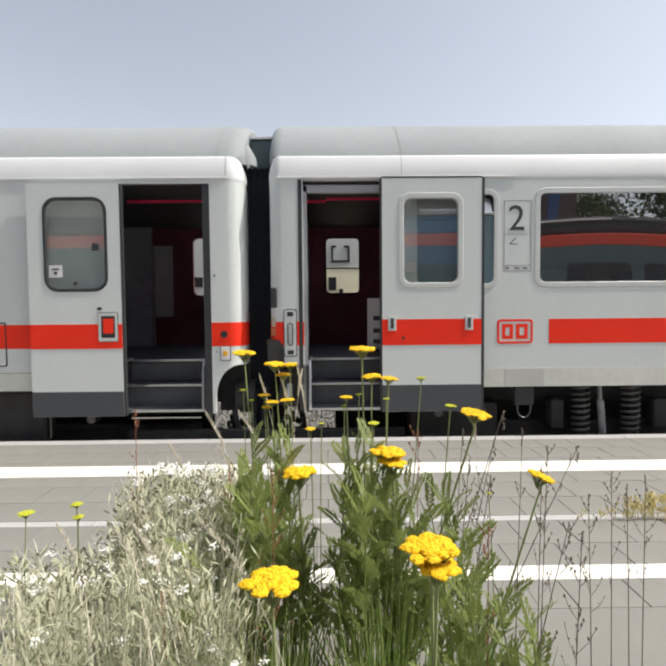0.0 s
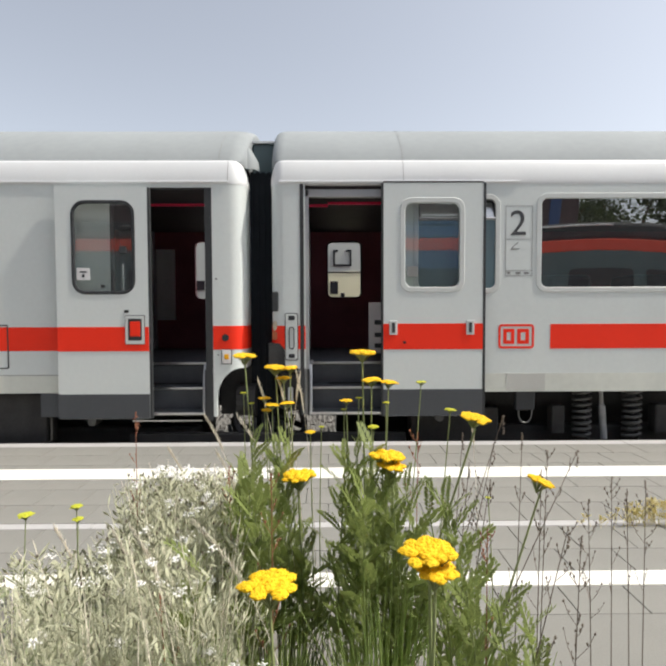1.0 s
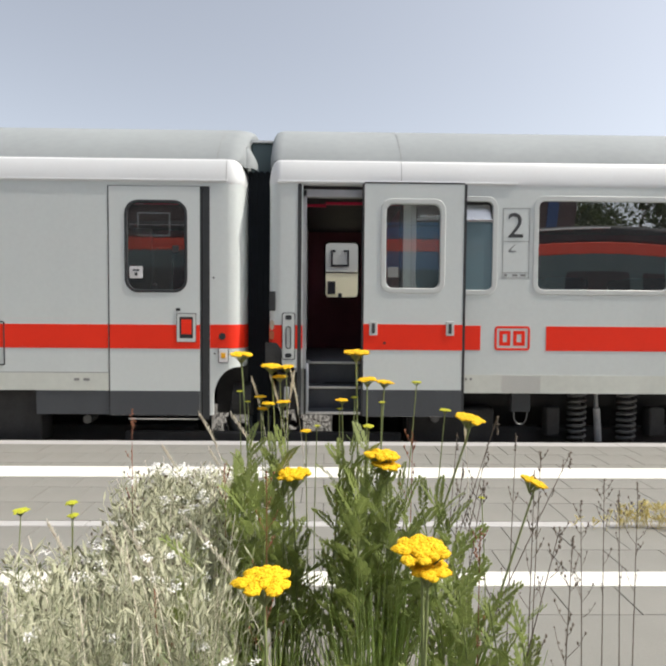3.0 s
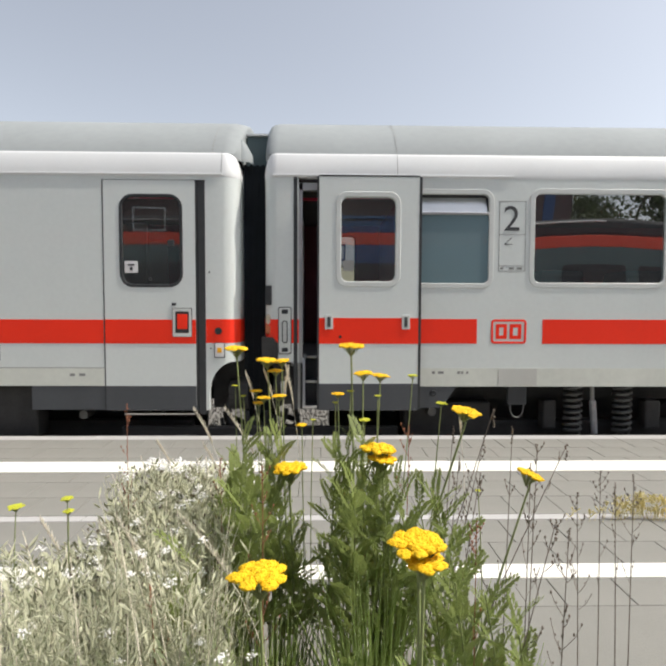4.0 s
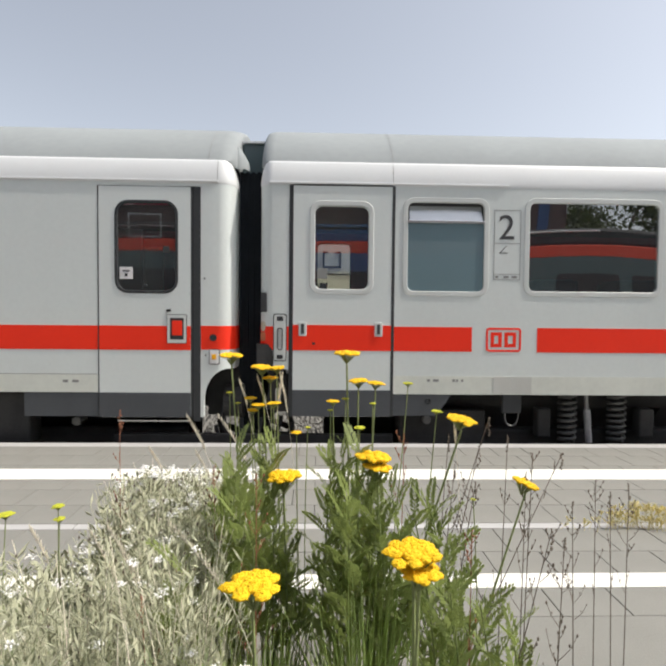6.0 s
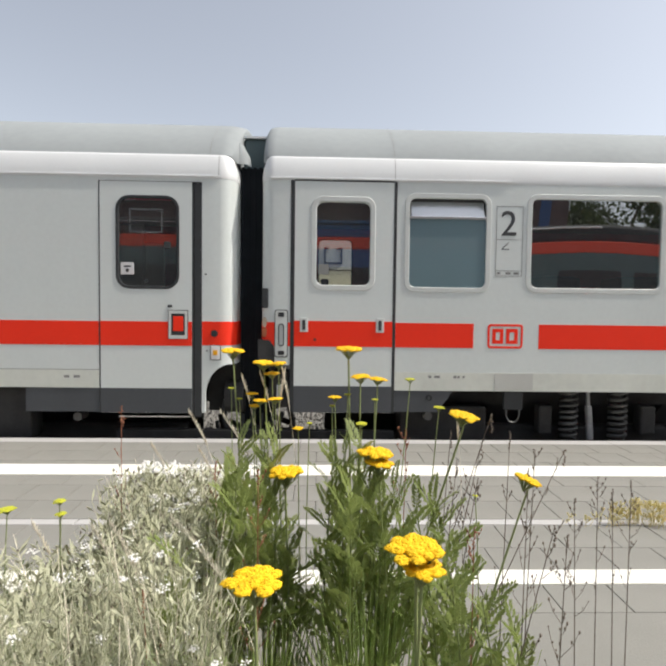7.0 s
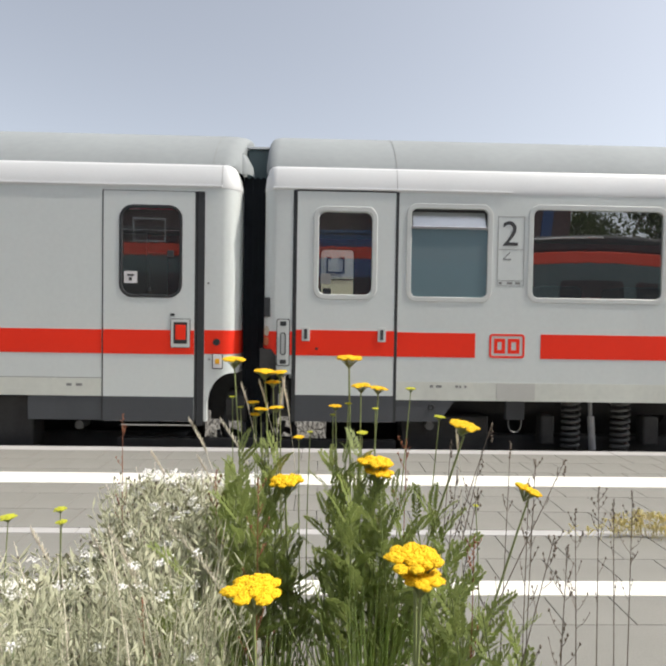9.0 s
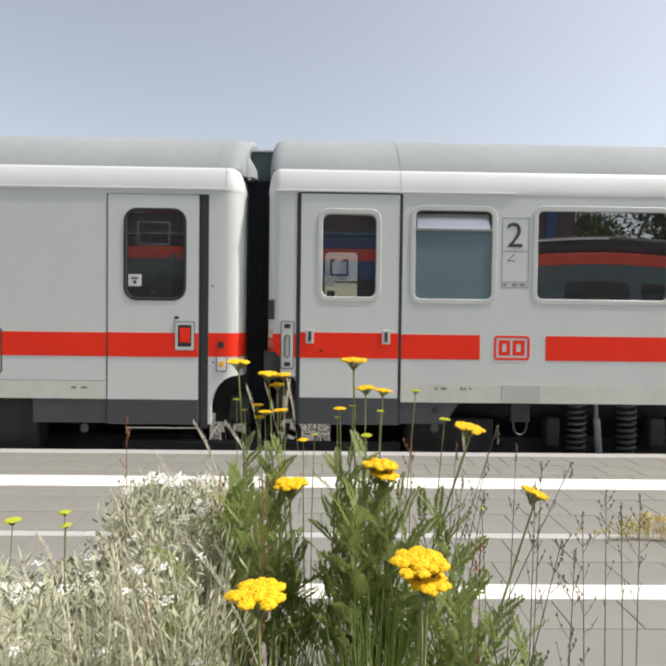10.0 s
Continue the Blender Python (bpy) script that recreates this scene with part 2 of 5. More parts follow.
def frame_ring(x0, z0, x1, z1, r, w, y0, y1, soft=0.008):
    """A rounded window frame of width w between y0 (front) and y1, its front edges eased."""
    bm = bmesh.new()
    lo, hi = rrect(x0, z0, x1, z1, r), rrect(x0 + w, z0 + w, x1 - w, z1 - w, max(0.01, r - w))
    lo2, hi2 = rrect(x0 + soft, z0 + soft, x1 - soft, z1 - soft, r - soft), rrect(x0 + w - soft, z0 + w - soft, x1 - w + soft, z1 - w + soft, max(0.012, r - w + soft))
    rows = [[bm.verts.new((x, y, z)) for x, z in loop] for loop, y in ((lo, y1), (lo, y0 + soft), (lo2, y0), (hi2, y0), (hi, y0 + soft), (hi, y1))]
    n = len(lo)
    for a, b in zip(rows, rows[1:] + rows[:1]):
        for i in range(n):
            bm.faces.new((a[i - 1], a[i], b[i], b[i - 1]))
    bmesh.ops.recalc_face_normals(bm, faces=bm.faces)
    return bm


def bowed_pane(x0, z0, x1, z1, y0, twist=0.0, n=14):
    """A toughened pane, its sides leaning a hair more than its middle, as rolled glass does."""
    bm = bmesh.new()
    cx, cz = (x0 + x1) / 2, (z0 + z1) / 2
    rows = []
    for i in range(n + 1):
        x = x0 + (x1 - x0) * i / n
        rows.append([bm.verts.new((x, y0 + twist * (x - cx) ** 2 * (z - cz), z)) for z in [z0 + (z1 - z0) * j / n for j in range(n + 1)]])
    for a, b in zip(rows, rows[1:]):
        for j in range(n):
            bm.faces.new((a[j], b[j], b[j + 1], a[j + 1]))
    return bm


def sweep(path, profile, closed=False):
    """Sweeps a profile of (outward, z) along a plan path of (x, y) whose outer side lies to its right."""
    bm = bmesh.new()
    rings = []
    for i, (x, y) in enumerate(path):
        a, b = path[max(0, i - 1)], path[min(len(path) - 1, i + 1)]
        d = Vector((b[0] - a[0], b[1] - a[1])).normalized()
        n = Vector((d.y, -d.x))
        rings.append([bm.verts.new((x + n.x * o, y + n.y * o, z)) for o, z in profile])
    for p, q in zip(rings, rings[1:]):
        m = len(profile)
        for j in range(m if closed else m - 1):
            bm.faces.new((p[j], q[j], q[(j + 1) % m], p[(j + 1) % m]))
    if closed:
        bm.faces.new(rings[0])
        bm.faces.new(list(reversed(rings[-1])))
    bmesh.ops.recalc_face_normals(bm, faces=bm.faces)
    return bm


def tube(bm, pts, radii, n=6, caps=True):
    pts = [Vector(p) for p in pts]
    rings = []
    for i, p in enumerate(pts):
        d = (pts[min(i + 1, len(pts) - 1)] - pts[max(i - 1, 0)]).normalized()
        u = d.cross(Vector((0.31, 0.9, 0.2))).normalized()
        v = d.cross(u)
        r = radii[i] if isinstance(radii, (list, tuple)) else radii
        rings.append([bm.verts.new(p + (u * math.cos(2 * math.pi * k / n) + v * math.sin(2 * math.pi * k / n)) * r) for k in range(n)])
    for a, b in zip(rings, rings[1:]):
        for k in range(n):
            bm.faces.new((a[k - 1], a[k], b[k], b[k - 1]))
    if caps:
        bm.faces.new(rings[0])
        bm.faces.new(list(reversed(rings[-1])))
    return bm


def text_part(name, text, size, x, y, z, mat, parent, label="", bold=0.0):
    """Raised lettering in the built-in font, its lower left corner at x, z on the plane y."""
    cu = bpy.data.curves.new(name, "FONT")
    cu.body, cu.size, cu.extrude, cu.offset = text, size, 0.0015, bold
    tmp = bpy.data.objects.new(name, cu)
    scene.collection.objects.link(tmp)
    bpy.context.view_layer.update()
    me = bpy.data.meshes.new_from_object(tmp.evaluated_get(bpy.context.evaluated_depsgraph_get()))
    bpy.data.objects.remove(tmp)
    bm = bmesh.new()
    bm.from_mesh(me)
    x0, y0 = min(v.co.x for v in bm.verts), min(v.co.y for v in bm.verts)
    for v in bm.verts:
        v.co = Vector((x + v.co.x - x0, y - v.co.z, z + v.co.y - y0))
    return part(name, bm, mat, parent, label)


# ---- ground, track and platform ----
RAILZ = -0.55
FACE = 5.1            # near side of the coaches
tagged(part("ground", boxes((-400, 400, -400, 400, -1.3, -0.80)), EARTH), "brown trackside earth running to the horizon", "ground", kind="structure")
tagged(part("track_bed", boxes((-60, 60, 5.06, 8.35, -0.80, -0.72)), BALLAST), "grey ballast bed under the coaches", "track bed", kind="structure")


def stones(name, x0, x1, y0, y1, z, count, seed, label):
    rng = random.Random(seed)
    verts, faces = [], []
    for _ in range(count):
        c = Vector((rng.uniform(x0, x1), rng.uniform(y0, y1), z + rng.uniform(-0.02, 0.05)))
        s = rng.uniform(0.03, 0.085)
        b = len(verts)
        for d in ((1, 0, 0), (-1, 0, 0), (0, 1, 0), (0, -1, 0), (0, 0, 1), (0, 0, -1)):
            verts.append(c + Vector([k * s * rng.uniform(0.6, 1.1) + rng.uniform(-0.3, 0.3) * s for k in d]))
        for f in ((0, 2, 4), (2, 1, 4), (1, 3, 4), (3, 0, 4), (2, 0, 5), (1, 2, 5), (3, 1, 5), (0, 3, 5)):
            faces.append([b + k for k in f])
    me = bpy.data.meshes.new(name)
    me.from_pydata(verts, [], faces)
    me.materials.append(BALLAST)
    return tagged(new(name, me), label, "ballast", kind="stuff")


stones("ballast_stones", -2.2, 2.5, 5.2, 8.4, -0.72, 3500, 4, "loose grey ballast stones between and beside the rails")
stones("ballast_stones", -2.6, 2.0, 8.3, 11.2, -0.72, 4200, 5, "sunlit grey ballast stones beyond the coaches")
tagged(part("track_bed", boxes((-60, 60, 8.35, 13.5, -0.80, -0.725)), BALLAST), "grey ballast bed of the far track", "track bed", kind="structure")
for ry in (5.85, 7.33):
    r = thing("rail", (0, ry, RAILZ - 0.17), "rusty steel rail on the ballast", "rail", "rails under the coaches")
    part("rail_head", boxes((-60, 60, ry - 0.036, ry + 0.036, RAILZ - 0.04, RAILZ)), RAIL, r)
    part("rail_web", boxes((-60, 60, ry - 0.012, ry + 0.012, RAILZ - 0.145, RAILZ - 0.04)), RAIL, r)
    part("rail_foot", boxes((-60, 60, ry - 0.07, ry + 0.07, RAILZ - 0.17, RAILZ - 0.145)), RAIL, r)

platform = thing("platform", (0, 0, -0.8), "grey paved island platform with pale coping", "platform", kind="structure")
part("platform_wall", boxes((-60, 60, -3.6, 5.0, -0.80, -0.035)), JOINT, platform, "dark bedding under the paving")
EDGE = 5.05


def sway(plant, rows):
    """Small leans of a whole stem about its foot, in degrees from side to side."""
    at = plant.location.copy()
    walk(plant, [(t, pose(at.x, at.y, at.z, 0, a, 0)) for t, a in rows])


def motions():
    sway(TALL, [(0.0, 0.45), (1.0, 0.5), (2.2, 0.45), (3.0, 0.15), (4.0, 0.0), (6.0, 0.05), (8.0, -0.05), (10.0, 0.0)])
    for i, g in enumerate(GRASSES):
        a = 0.5 + 0.15 * (i % 4)
        sway(g, [(0.0, 1.2 * a), (0.9, 0.7 * a), (1.8, 1.1 * a), (2.7, 0.4 * a), (3.8, -0.2 * a), (5.0, 0.2 * a), (6.3, -0.5 * a), (7.5, -0.1 * a), (8.7, -0.6 * a), (10.0, -0.3 * a)])
    walk(door_left, [(t, pose(DLX + dx, DLY + dy, DLZ)) for t, dx, dy in LEFT_DOOR])
    walk(door_right, [(t, pose(DRX + dx, DRY + dy, DRZ)) for t, dx, dy in RIGHT_DOOR])


# ---- coaches ----
def coach_shell(c, x0, x1, corner, near_holes, outer, far_holes):
    """The still body of a coach from x0 to x1; corner is +1 or -1: the end that shows, rounded."""
    wall = part("side_wall", plate(outer, near_holes, FACE, FACE + 0.07), PAINT, c, "light grey painted side wall")
    far = part("far_side_wall", plate(rect(x0, 0.48, x1, 2.52), far_holes, FACE + 2.78, FACE + 2.85), VESTI, c, "dark red inner side of the far wall")
    end, other = (x1, x0) if corner > 0 else (x0, x1)
    k = corner
    rx, ry = (0.16, 0.15) if k > 0 else (0.13, 0.12)
    flat = -1.05 if k > 0 else -0.22         # where the flat side wall ends
    plan = [(other, FACE), (flat, FACE)] + [(end - k * rx + k * rx * math.sin(radians(a)), FACE + ry * (1 - math.cos(radians(a)))) for a in range(2, 91, 8)] + [(end, FACE + ry), (end, FACE + 0.6)]
    cp = plan[1:]
    if k < 0:
        plan, cp = plan[::-1], cp[::-1]
    part("rounded_corner", sweep(cp, [(0, 0.713), (0, 2.52), (-0.03, 2.52), (-0.03, 0.713)], True), PAINT, c, "rounded grey-white end corner", smooth=True)
    part("corner_stripe", sweep(cp, [(0.003, 0.9), (0.003, 1.131), (-0.01, 1.131), (-0.01, 0.9)], True), RED, c, "red stripe carried round the corner")
    part("cantrail", sweep(plan, [(0.002, 2.498), (0.004, 2.51), (0.004, 2.54), (-0.002, 2.59), (-0.012, 2.64), (-0.025, 2.685), (-0.036, 2.715), (-0.046, 2.735), (-0.07, 2.747), (-0.2, 2.747), (-0.2, 2.498)], True), CANT, c, "white rounded cantrail below the roof", smooth=True)
    sx = 0.731 if k < 0 else -0.965
    part("cantrail_seam", sweep([(sx, FACE), (sx + 0.004, FACE)], [(0.006, 2.515), (0.006, 2.54), (0.0, 2.59), (-0.010, 2.64), (-0.023, 2.685), (-0.034, 2.715), (-0.044, 2.738)]), INKPALE, c, "thin seam across the cantrail")
    lip0, lip1 = (x0, -0.955) if k > 0 else (end + 0.08, 1.86)
    part("rain_gutter", boxes((lip0, lip1, FACE - 0.014, FACE + 0.02, 2.508, 2.530), bevel=0.005), CANT, c, "thin white gutter lip over the door")
    # curved roof
    bm = bmesh.new()
    prof = [(FACE + 0.07, 2.69), (FACE + 0.05, 2.735), (FACE + 0.10, 2.82), (FACE + 0.22, 2.95), (FACE + 0.42, 3.10), (FACE + 0.68, 3.23), (FACE + 1.0, 3.33), (FACE + 1.425, 3.37)]
    prof += [(2 * (FACE + 1.425) - y, z) for y, z in prof[-2::-1]]
    stations = [(other, 0.0)] + [(end - k * rx + k * rx * math.sin(radians(a)), ry * (1 - math.cos(radians(a)))) for a in range(0, 91, 10)]
    rings = []
    for sx, inset in stations:
        f = 1 - inset / 1.375
        rings.append([bm.verts.new((sx, FACE + 1.425 + (y - FACE - 1.425) * f, 2.735 + (z - 2.735) * (1 - inset * 0.55))) for y, z in prof])
    for a, b in zip(rings, rings[1:]):
        for i in range(len(prof) - 1):
            bm.faces.new((a[i], a[i + 1], b[i + 1], b[i]))
    bm.faces.new(rings[0])
    bm.faces.new(rings[-1][::-1])
    bmesh.ops.recalc_face_normals(bm, faces=bm.faces)
    part("roof", bm, ROOF, c, "smooth grey curved roof", smooth=True)
    seam = bmesh.new()
    sx = 0.731 if k < 0 else -1.06
    lines = [[seam.verts.new((sx + q, y - 0.003, z + 0.003)) for y, z in prof[1:8]] for q in (0.0, 0.005)]
    for i in range(6):
        seam.faces.new((lines[0][i], lines[1][i], lines[1][i + 1], lines[0][i + 1]))
    part("roof_seam", seam, INKPALE, c, "thin seam across the roof")
    part("ceiling_panel", boxes((x0 + 0.27, x1 - 0.27, FACE + 0.08, FACE + 2.77, 2.46, 2.52)), CEILM, c, "dark ceiling panel")
    part("coach_floor", boxes((x0 + 0.02, x1 - 0.02, FACE + 0.55, FACE + 2.77, 0.60, 0.725)), STEPM, c, "dark rubber floor")
    e0, e1 = sorted((end - k * 0.03, end - k * 0.06))
    part("end_wall", boxes((e0, e1, FACE + 0.5, FACE + 2.5, 0.3, 2.72)), RUBBER, c, "black end wall at the gangway")


right = thing("passenger_coach", (6.0, 6.525, RAILZ), "light grey express coach with red stripe, its door sliding shut", "railway coach", "coaches of the train")
left = thing("passenger_coach", (-7.0, 6.525, RAILZ), "light grey express coach with red stripe and black-edged door window", "railway coach", "coaches of the train")

RX0, RX1 = -0.552, 13.0
D_R = (-0.232, 0.252, 0.728, 2.494)      # right door leaf, shut
D_L = (-2.091, 0.238, -1.216, 2.460)     # left door leaf, shut
more = [(2.03 + 1.86 * i, 1.447, 3.42 + 1.86 * i, 2.41) for i in range(6)]
r_holes = [rrect(a + 0.03, b + 0.03, c_ - 0.03, d - 0.03, 0.09) for a, b, c_, d in more] + [rrect(0.86, 1.467, 1.652, 2.37, 0.09)]
r_outer = [(RX1, 2.52), (-0.22, 2.52), (-0.22, 2.505), (0.755, 2.505), (0.755, 0.478), (RX1, 0.478)]
coach_shell(right, RX0, RX1, -1, r_holes, r_outer, [rrect(-0.018, 1.47, 0.508, 2.32, 0.08)])
ARCH = [(-0.84 - 0.253 * math.cos(radians(a)), 0.39 + 0.325 * math.sin(radians(a))) for a in range(0, 91, 5)]     # wheel arch at the coach end
l_outer = [(-1.05, 2.52), (-13.0, 2.52), (-13.0, 0.478), (-2.105, 0.478), (-2.105, 2.468), (-1.125, 2.468), (-1.125, 0.24), (-1.093, 0.24)] + [p for p in ARCH if p[0] < -1.052] + [(-1.05, 0.571)]
l_more = [(-5.4 - 1.86 * i, 1.447, -4.01 - 1.86 * i, 2.41) for i in range(4)]
coach_shell(left, -13.0, -0.803, 1, [rrect(a + 0.03, b + 0.03, c_ - 0.03, d - 0.03, 0.09) for a, b, c_, d in l_more], l_outer, [rrect(-1.99, 1.47, -1.42, 2.32, 0.08)])

bm = bmesh.new()          # the rounded corner's lower edge, cut by the arch
cols = []
for x, z in [(-1.05, 0.571)] + [p for p in ARCH if p[0] > -1.05]:
    y = FACE + 0.15 * (1 - math.sqrt(max(0.0, 1 - (max(0.0, x + 0.963) / 0.16) ** 2)))
    cols.append([bm.verts.new((x, y + q, zz)) for q, zz in ((0, z), (0, 0.716), (0.03, 0.716), (0.03, z))])
for a, b in zip(cols, cols[1:]):
    for j in range(4):
        bm.faces.new((a[j], b[j], b[(j + 1) % 4], a[(j + 1) % 4]))
bm.faces.new(cols[0])
bmesh.ops.recalc_face_normals(bm, faces=bm.faces)
part("arch_flange", bm, PAINT, left, "grey-white panel edge curving over the end arch", smooth=True)

# stripes, logo, lettering on the right coach
part("red_stripe", boxes((0.758, 1.528, FACE - 0.003, FACE + 0.002, 0.899, 1.139)), RED, right)
part("red_stripe", boxes((2.177, RX1, FACE - 0.003, FACE + 0.002, 0.897, 1.138)), RED, right)
part("company_logo_border", frame_ring(1.668, 0.899, 2.018, 1.137, 0.035, 0.021, FACE - 0.004, FACE + 0.002, 0.001), RED, right, "red outlined square sign on the wall")
def rect_ring(x0, z0, x1, z1, w, y):
    return plate(rect(x0, z0, x1, z1), [rect(x0 + w, z0 + w, x1 - w, z1 - w)], y, y + 0.004)


part("logo_mark", rect_ring(1.715, 0.945, 1.825, 1.092, 0.034, FACE - 0.003), RED, right, "plain red mark in the outlined sign")
part("logo_mark", rect_ring(1.852, 0.945, 1.968, 1.092, 0.034, FACE - 0.003), RED, right, "plain red mark in the outlined sign")
text_part("class_number", "2", 0.345, 1.778, FACE - 0.002, 2.003, INK, right, "dark grey figure two", bold=0.0)
for z0, z1 in ((2.283, 2.287), (1.962, 1.966), (1.660, 1.664), (1.608, 1.612)):
    part("panel_line", boxes((1.732, 1.990, FACE - 0.002, FACE + 0.002, z0, z1)), INKPALE, right)
for x0 in (1.730, 1.988):
    part("panel_line", boxes((x0, x0 + 0.004, FACE - 0.002, FACE + 0.002, 1.608, 2.287)), INKPALE, right)
sym = boxes((1.785, 1.862, FACE - 0.002, FACE + 0.002, 1.866, 1.873))
stroke = boxes((1.785, 1.880, FACE - 0.002, FACE + 0.001, 1.866, 1.872))
bmesh.ops.rotate(stroke, verts=stroke.verts, cent=(1.785, FACE, 1.869), matrix=Matrix.Rotation(radians(-44), 3, "Y"))
part("seat_symbol", sym, INK, right, "small dark symbol below the figure")
part("seat_symbol", stroke, INK, right, "small dark symbol below the figure")
for x0, w in ((1.748, 0.03), (1.83, 0.05), (1.91, 0.05)):
    part("small_lettering", boxes((x0, x0 + w, FACE - 0.002, FACE + 0.002, 1.625, 1.646)), INKPALE, right)
for x0, w in ((1.09, 0.03), (1.15, 0.055), (1.34, 0.03), (1.38, 0.02), (1.43, 0.02)):
    part("small_lettering", boxes((x0, x0 + w, FACE - 0.004, FACE + 0.002, 0.60, 0.625)), INKPALE, right)
part("sill_band", boxes((0.758, RX1, FACE - 0.003, FACE + 0.03, 0.474, 0.655)), DIRTY, right, "soiled cream-grey sill band")
part("sill_patch", boxes((1.75, 2.13, FACE - 0.006, FACE + 0.0, 0.482, 0.652)), PATCH, right, "greyer patch on the sill")
part("apron", plate([(1.34, 0.476), (0.758, 0.476), (0.758, 0.262), (1.19, 0.262)], [], FACE + 0.004, FACE + 0.05), APRON, right, "dark grey apron with slanted end")
part("filler_ring", frame_ring(1.075, 0.375, 1.135, 0.435, 0.029, 0.014, FACE - 0.008, FACE + 0.01, 0.003), RUBBER, right, "round black filler ring")

# windows of the right coach
for i, (a, b, c_, d) in enumerate(more):
    fr = part("window_frame", frame_ring(a, b, c_, d, 0.11, 0.052, FACE - 0.006, FACE + 0.02, 0.005), FRAMEM, right, "rounded pale window frame", smooth=False)
    part("window_pane", bowed_pane(a + 0.045, b + 0.045, c_ - 0.045, d - 0.045, FACE + 0.008, 0.011), GLASS, fr, "dark tinted window pane", smooth=True)
wf = part("window_frame", frame_ring(0.832, 1.440, 1.680, 2.398, 0.11, 0.05, FACE - 0.006, FACE + 0.02, 0.005), FRAMEM, right, "rounded pale frame of the small window")
part("frosted_pane", plate(rrect(0.872, 1.480, 1.640, 2.16, 0.05), [], FACE + 0.006, FACE + 0.014), FROST, wf, "blue-grey frosted pane")
# Shade in the gap over the flap, given by a dark-coloured sheet.
part("vent_recess", boxes((0.872, 1.640, FACE + 0.07, FACE + 0.08, 2.12, 2.37)), SEAL, wf, "dark sheet for the shade in the gap behind the vent flap")
fl = plate(rrect(0.900, 2.165, 1.618, 2.345, 0.02), [], FACE + 0.004, FACE + 0.012)
bmesh.ops.rotate(fl, verts=fl.verts, cent=(1.2, FACE + 0.004, 2.165), matrix=Matrix.Rotation(radians(-22), 3, "X"))
part("vent_flap", fl, FLAPM, wf, "tilted metal vent flap at the top")
part("vent_bar", boxes((0.885, 1.632, FACE - 0.012, FACE + 0.008, 2.152, 2.176), bevel=0.005), STEEL, wf, "bright metal bar under the flap")

# door opening of the right coach
part("door_post", boxes((-0.270, -0.2325, FACE - 0.004, FACE + 0.09, 0.25, 2.500)), SEAL, right, "grey rubber door seal")
part("door_post", boxes((0.730, 0.756, FACE - 0.004, FACE + 0.09, 0.25, 2.500)), SEAL, right, "grey rubber door seal")
part("door_post", boxes((-0.232, -0.185, FACE + 0.05, FACE + 0.12, 0.25, 2.46)), ALU, right, "bare aluminium door jamb")
part("door_header", boxes((-0.232, 0.750, FACE + 0.05, FACE + 0.12, 2.385, 2.46), bevel=0.008), ALU, right, "bare aluminium door header")
part("grab_plate", plate(rrect(-0.412, 0.800, -0.298, 1.246, 0.02), [], FACE - 0.012, FACE + 0.01), FRAMEM, right, "pale metal plate with recessed grab handle")
part("plate_rim", frame_ring(-0.420, 0.792, -0.290, 1.254, 0.022, 0.014, FACE - 0.010, FACE + 0.01, 0.002), SEAL, right, "dark rim round the grab plate")
part("grab_slot", plate(rrect(-0.385, 1.185, -0.325, 1.228, 0.008), [], FACE - 0.015, FACE - 0.011), RUBBER, right, "black slot in the grab plate")
part("grab_slot", plate(rrect(-0.385, 0.815, -0.325, 0.855, 0.008), [], FACE - 0.015, FACE - 0.011), RUBBER, right, "black slot in the grab plate")
part("grab_loop", frame_ring(-0.383, 0.90, -0.327, 1.12, 0.027, 0.009, FACE - 0.02, FACE - 0.011, 0.002), SEAL, right, "dark oval grab loop")
for z in (0.95, 1.05):
    part("bolt", boxes((-0.361, -0.349, FACE - 0.018, FACE - 0.01, z, z + 0.012), bevel=0.003), STEEL, right)
part("corner_filler", boxes((-0.295, -0.2705, FACE + 0.0, FACE + 0.06, 0.72, 2.51)), PAINT, right)
part("marker_socket", boxes((-0.545, -0.485, FACE + 0.002, FACE + 0.12, 1.27, 1.46), bevel=0.008), SEAL, right, "dark grey socket on the end corner")
part("end_lamp", boxes((-0.545, -0.470, FACE + 0.02, FACE + 0.12, 1.075, 1.185), bevel=0.03), WORNCREAM, right, "worn cream end fitting")
part("end_lamp", boxes((-0.548, -0.480, FACE + 0.02, FACE + 0.11, 0.985, 1.076), bevel=0.018), RUST, right, "worn orange end fitting")
# Darkness of the cut-away corner, painted in as a black plate over the body.
part("corner_guard", plate([(-0.58, 0.96), (-0.47, 0.955), (-0.425, 0.90), (-0.416, 0.70), (-0.58, 0.70)], [], FACE - 0.004, FACE + 0.14), GRIME, right, "black plate added for the dark corner cut below the stripe")
part("air_hose", tube(bmesh.new(), [(-0.50, FACE + 0.16, 0.98), (-0.47, FACE + 0.14, 0.8), (-0.44, FACE + 0.12, 0.55), (-0.47, FACE + 0.14, 0.3)], 0.028, 8), RUBBER, right, "black air hose at the coach end")
# Added black box: covers the lit ballast so the space under the entrance stays dark.
part("underframe_box", boxes((0.09, 0.88, FACE + 0.85, FACE + 1.15, -0.35, 0.25), bevel=0.02), GRIME, right, "black box added for the shade below the entrance")
part("buffer_box", boxes((-0.46, -0.28, FACE + 0.09, FACE + 0.4, 0.28, 0.66), bevel=0.02), GRIME, right, "dark grimy buffer box")
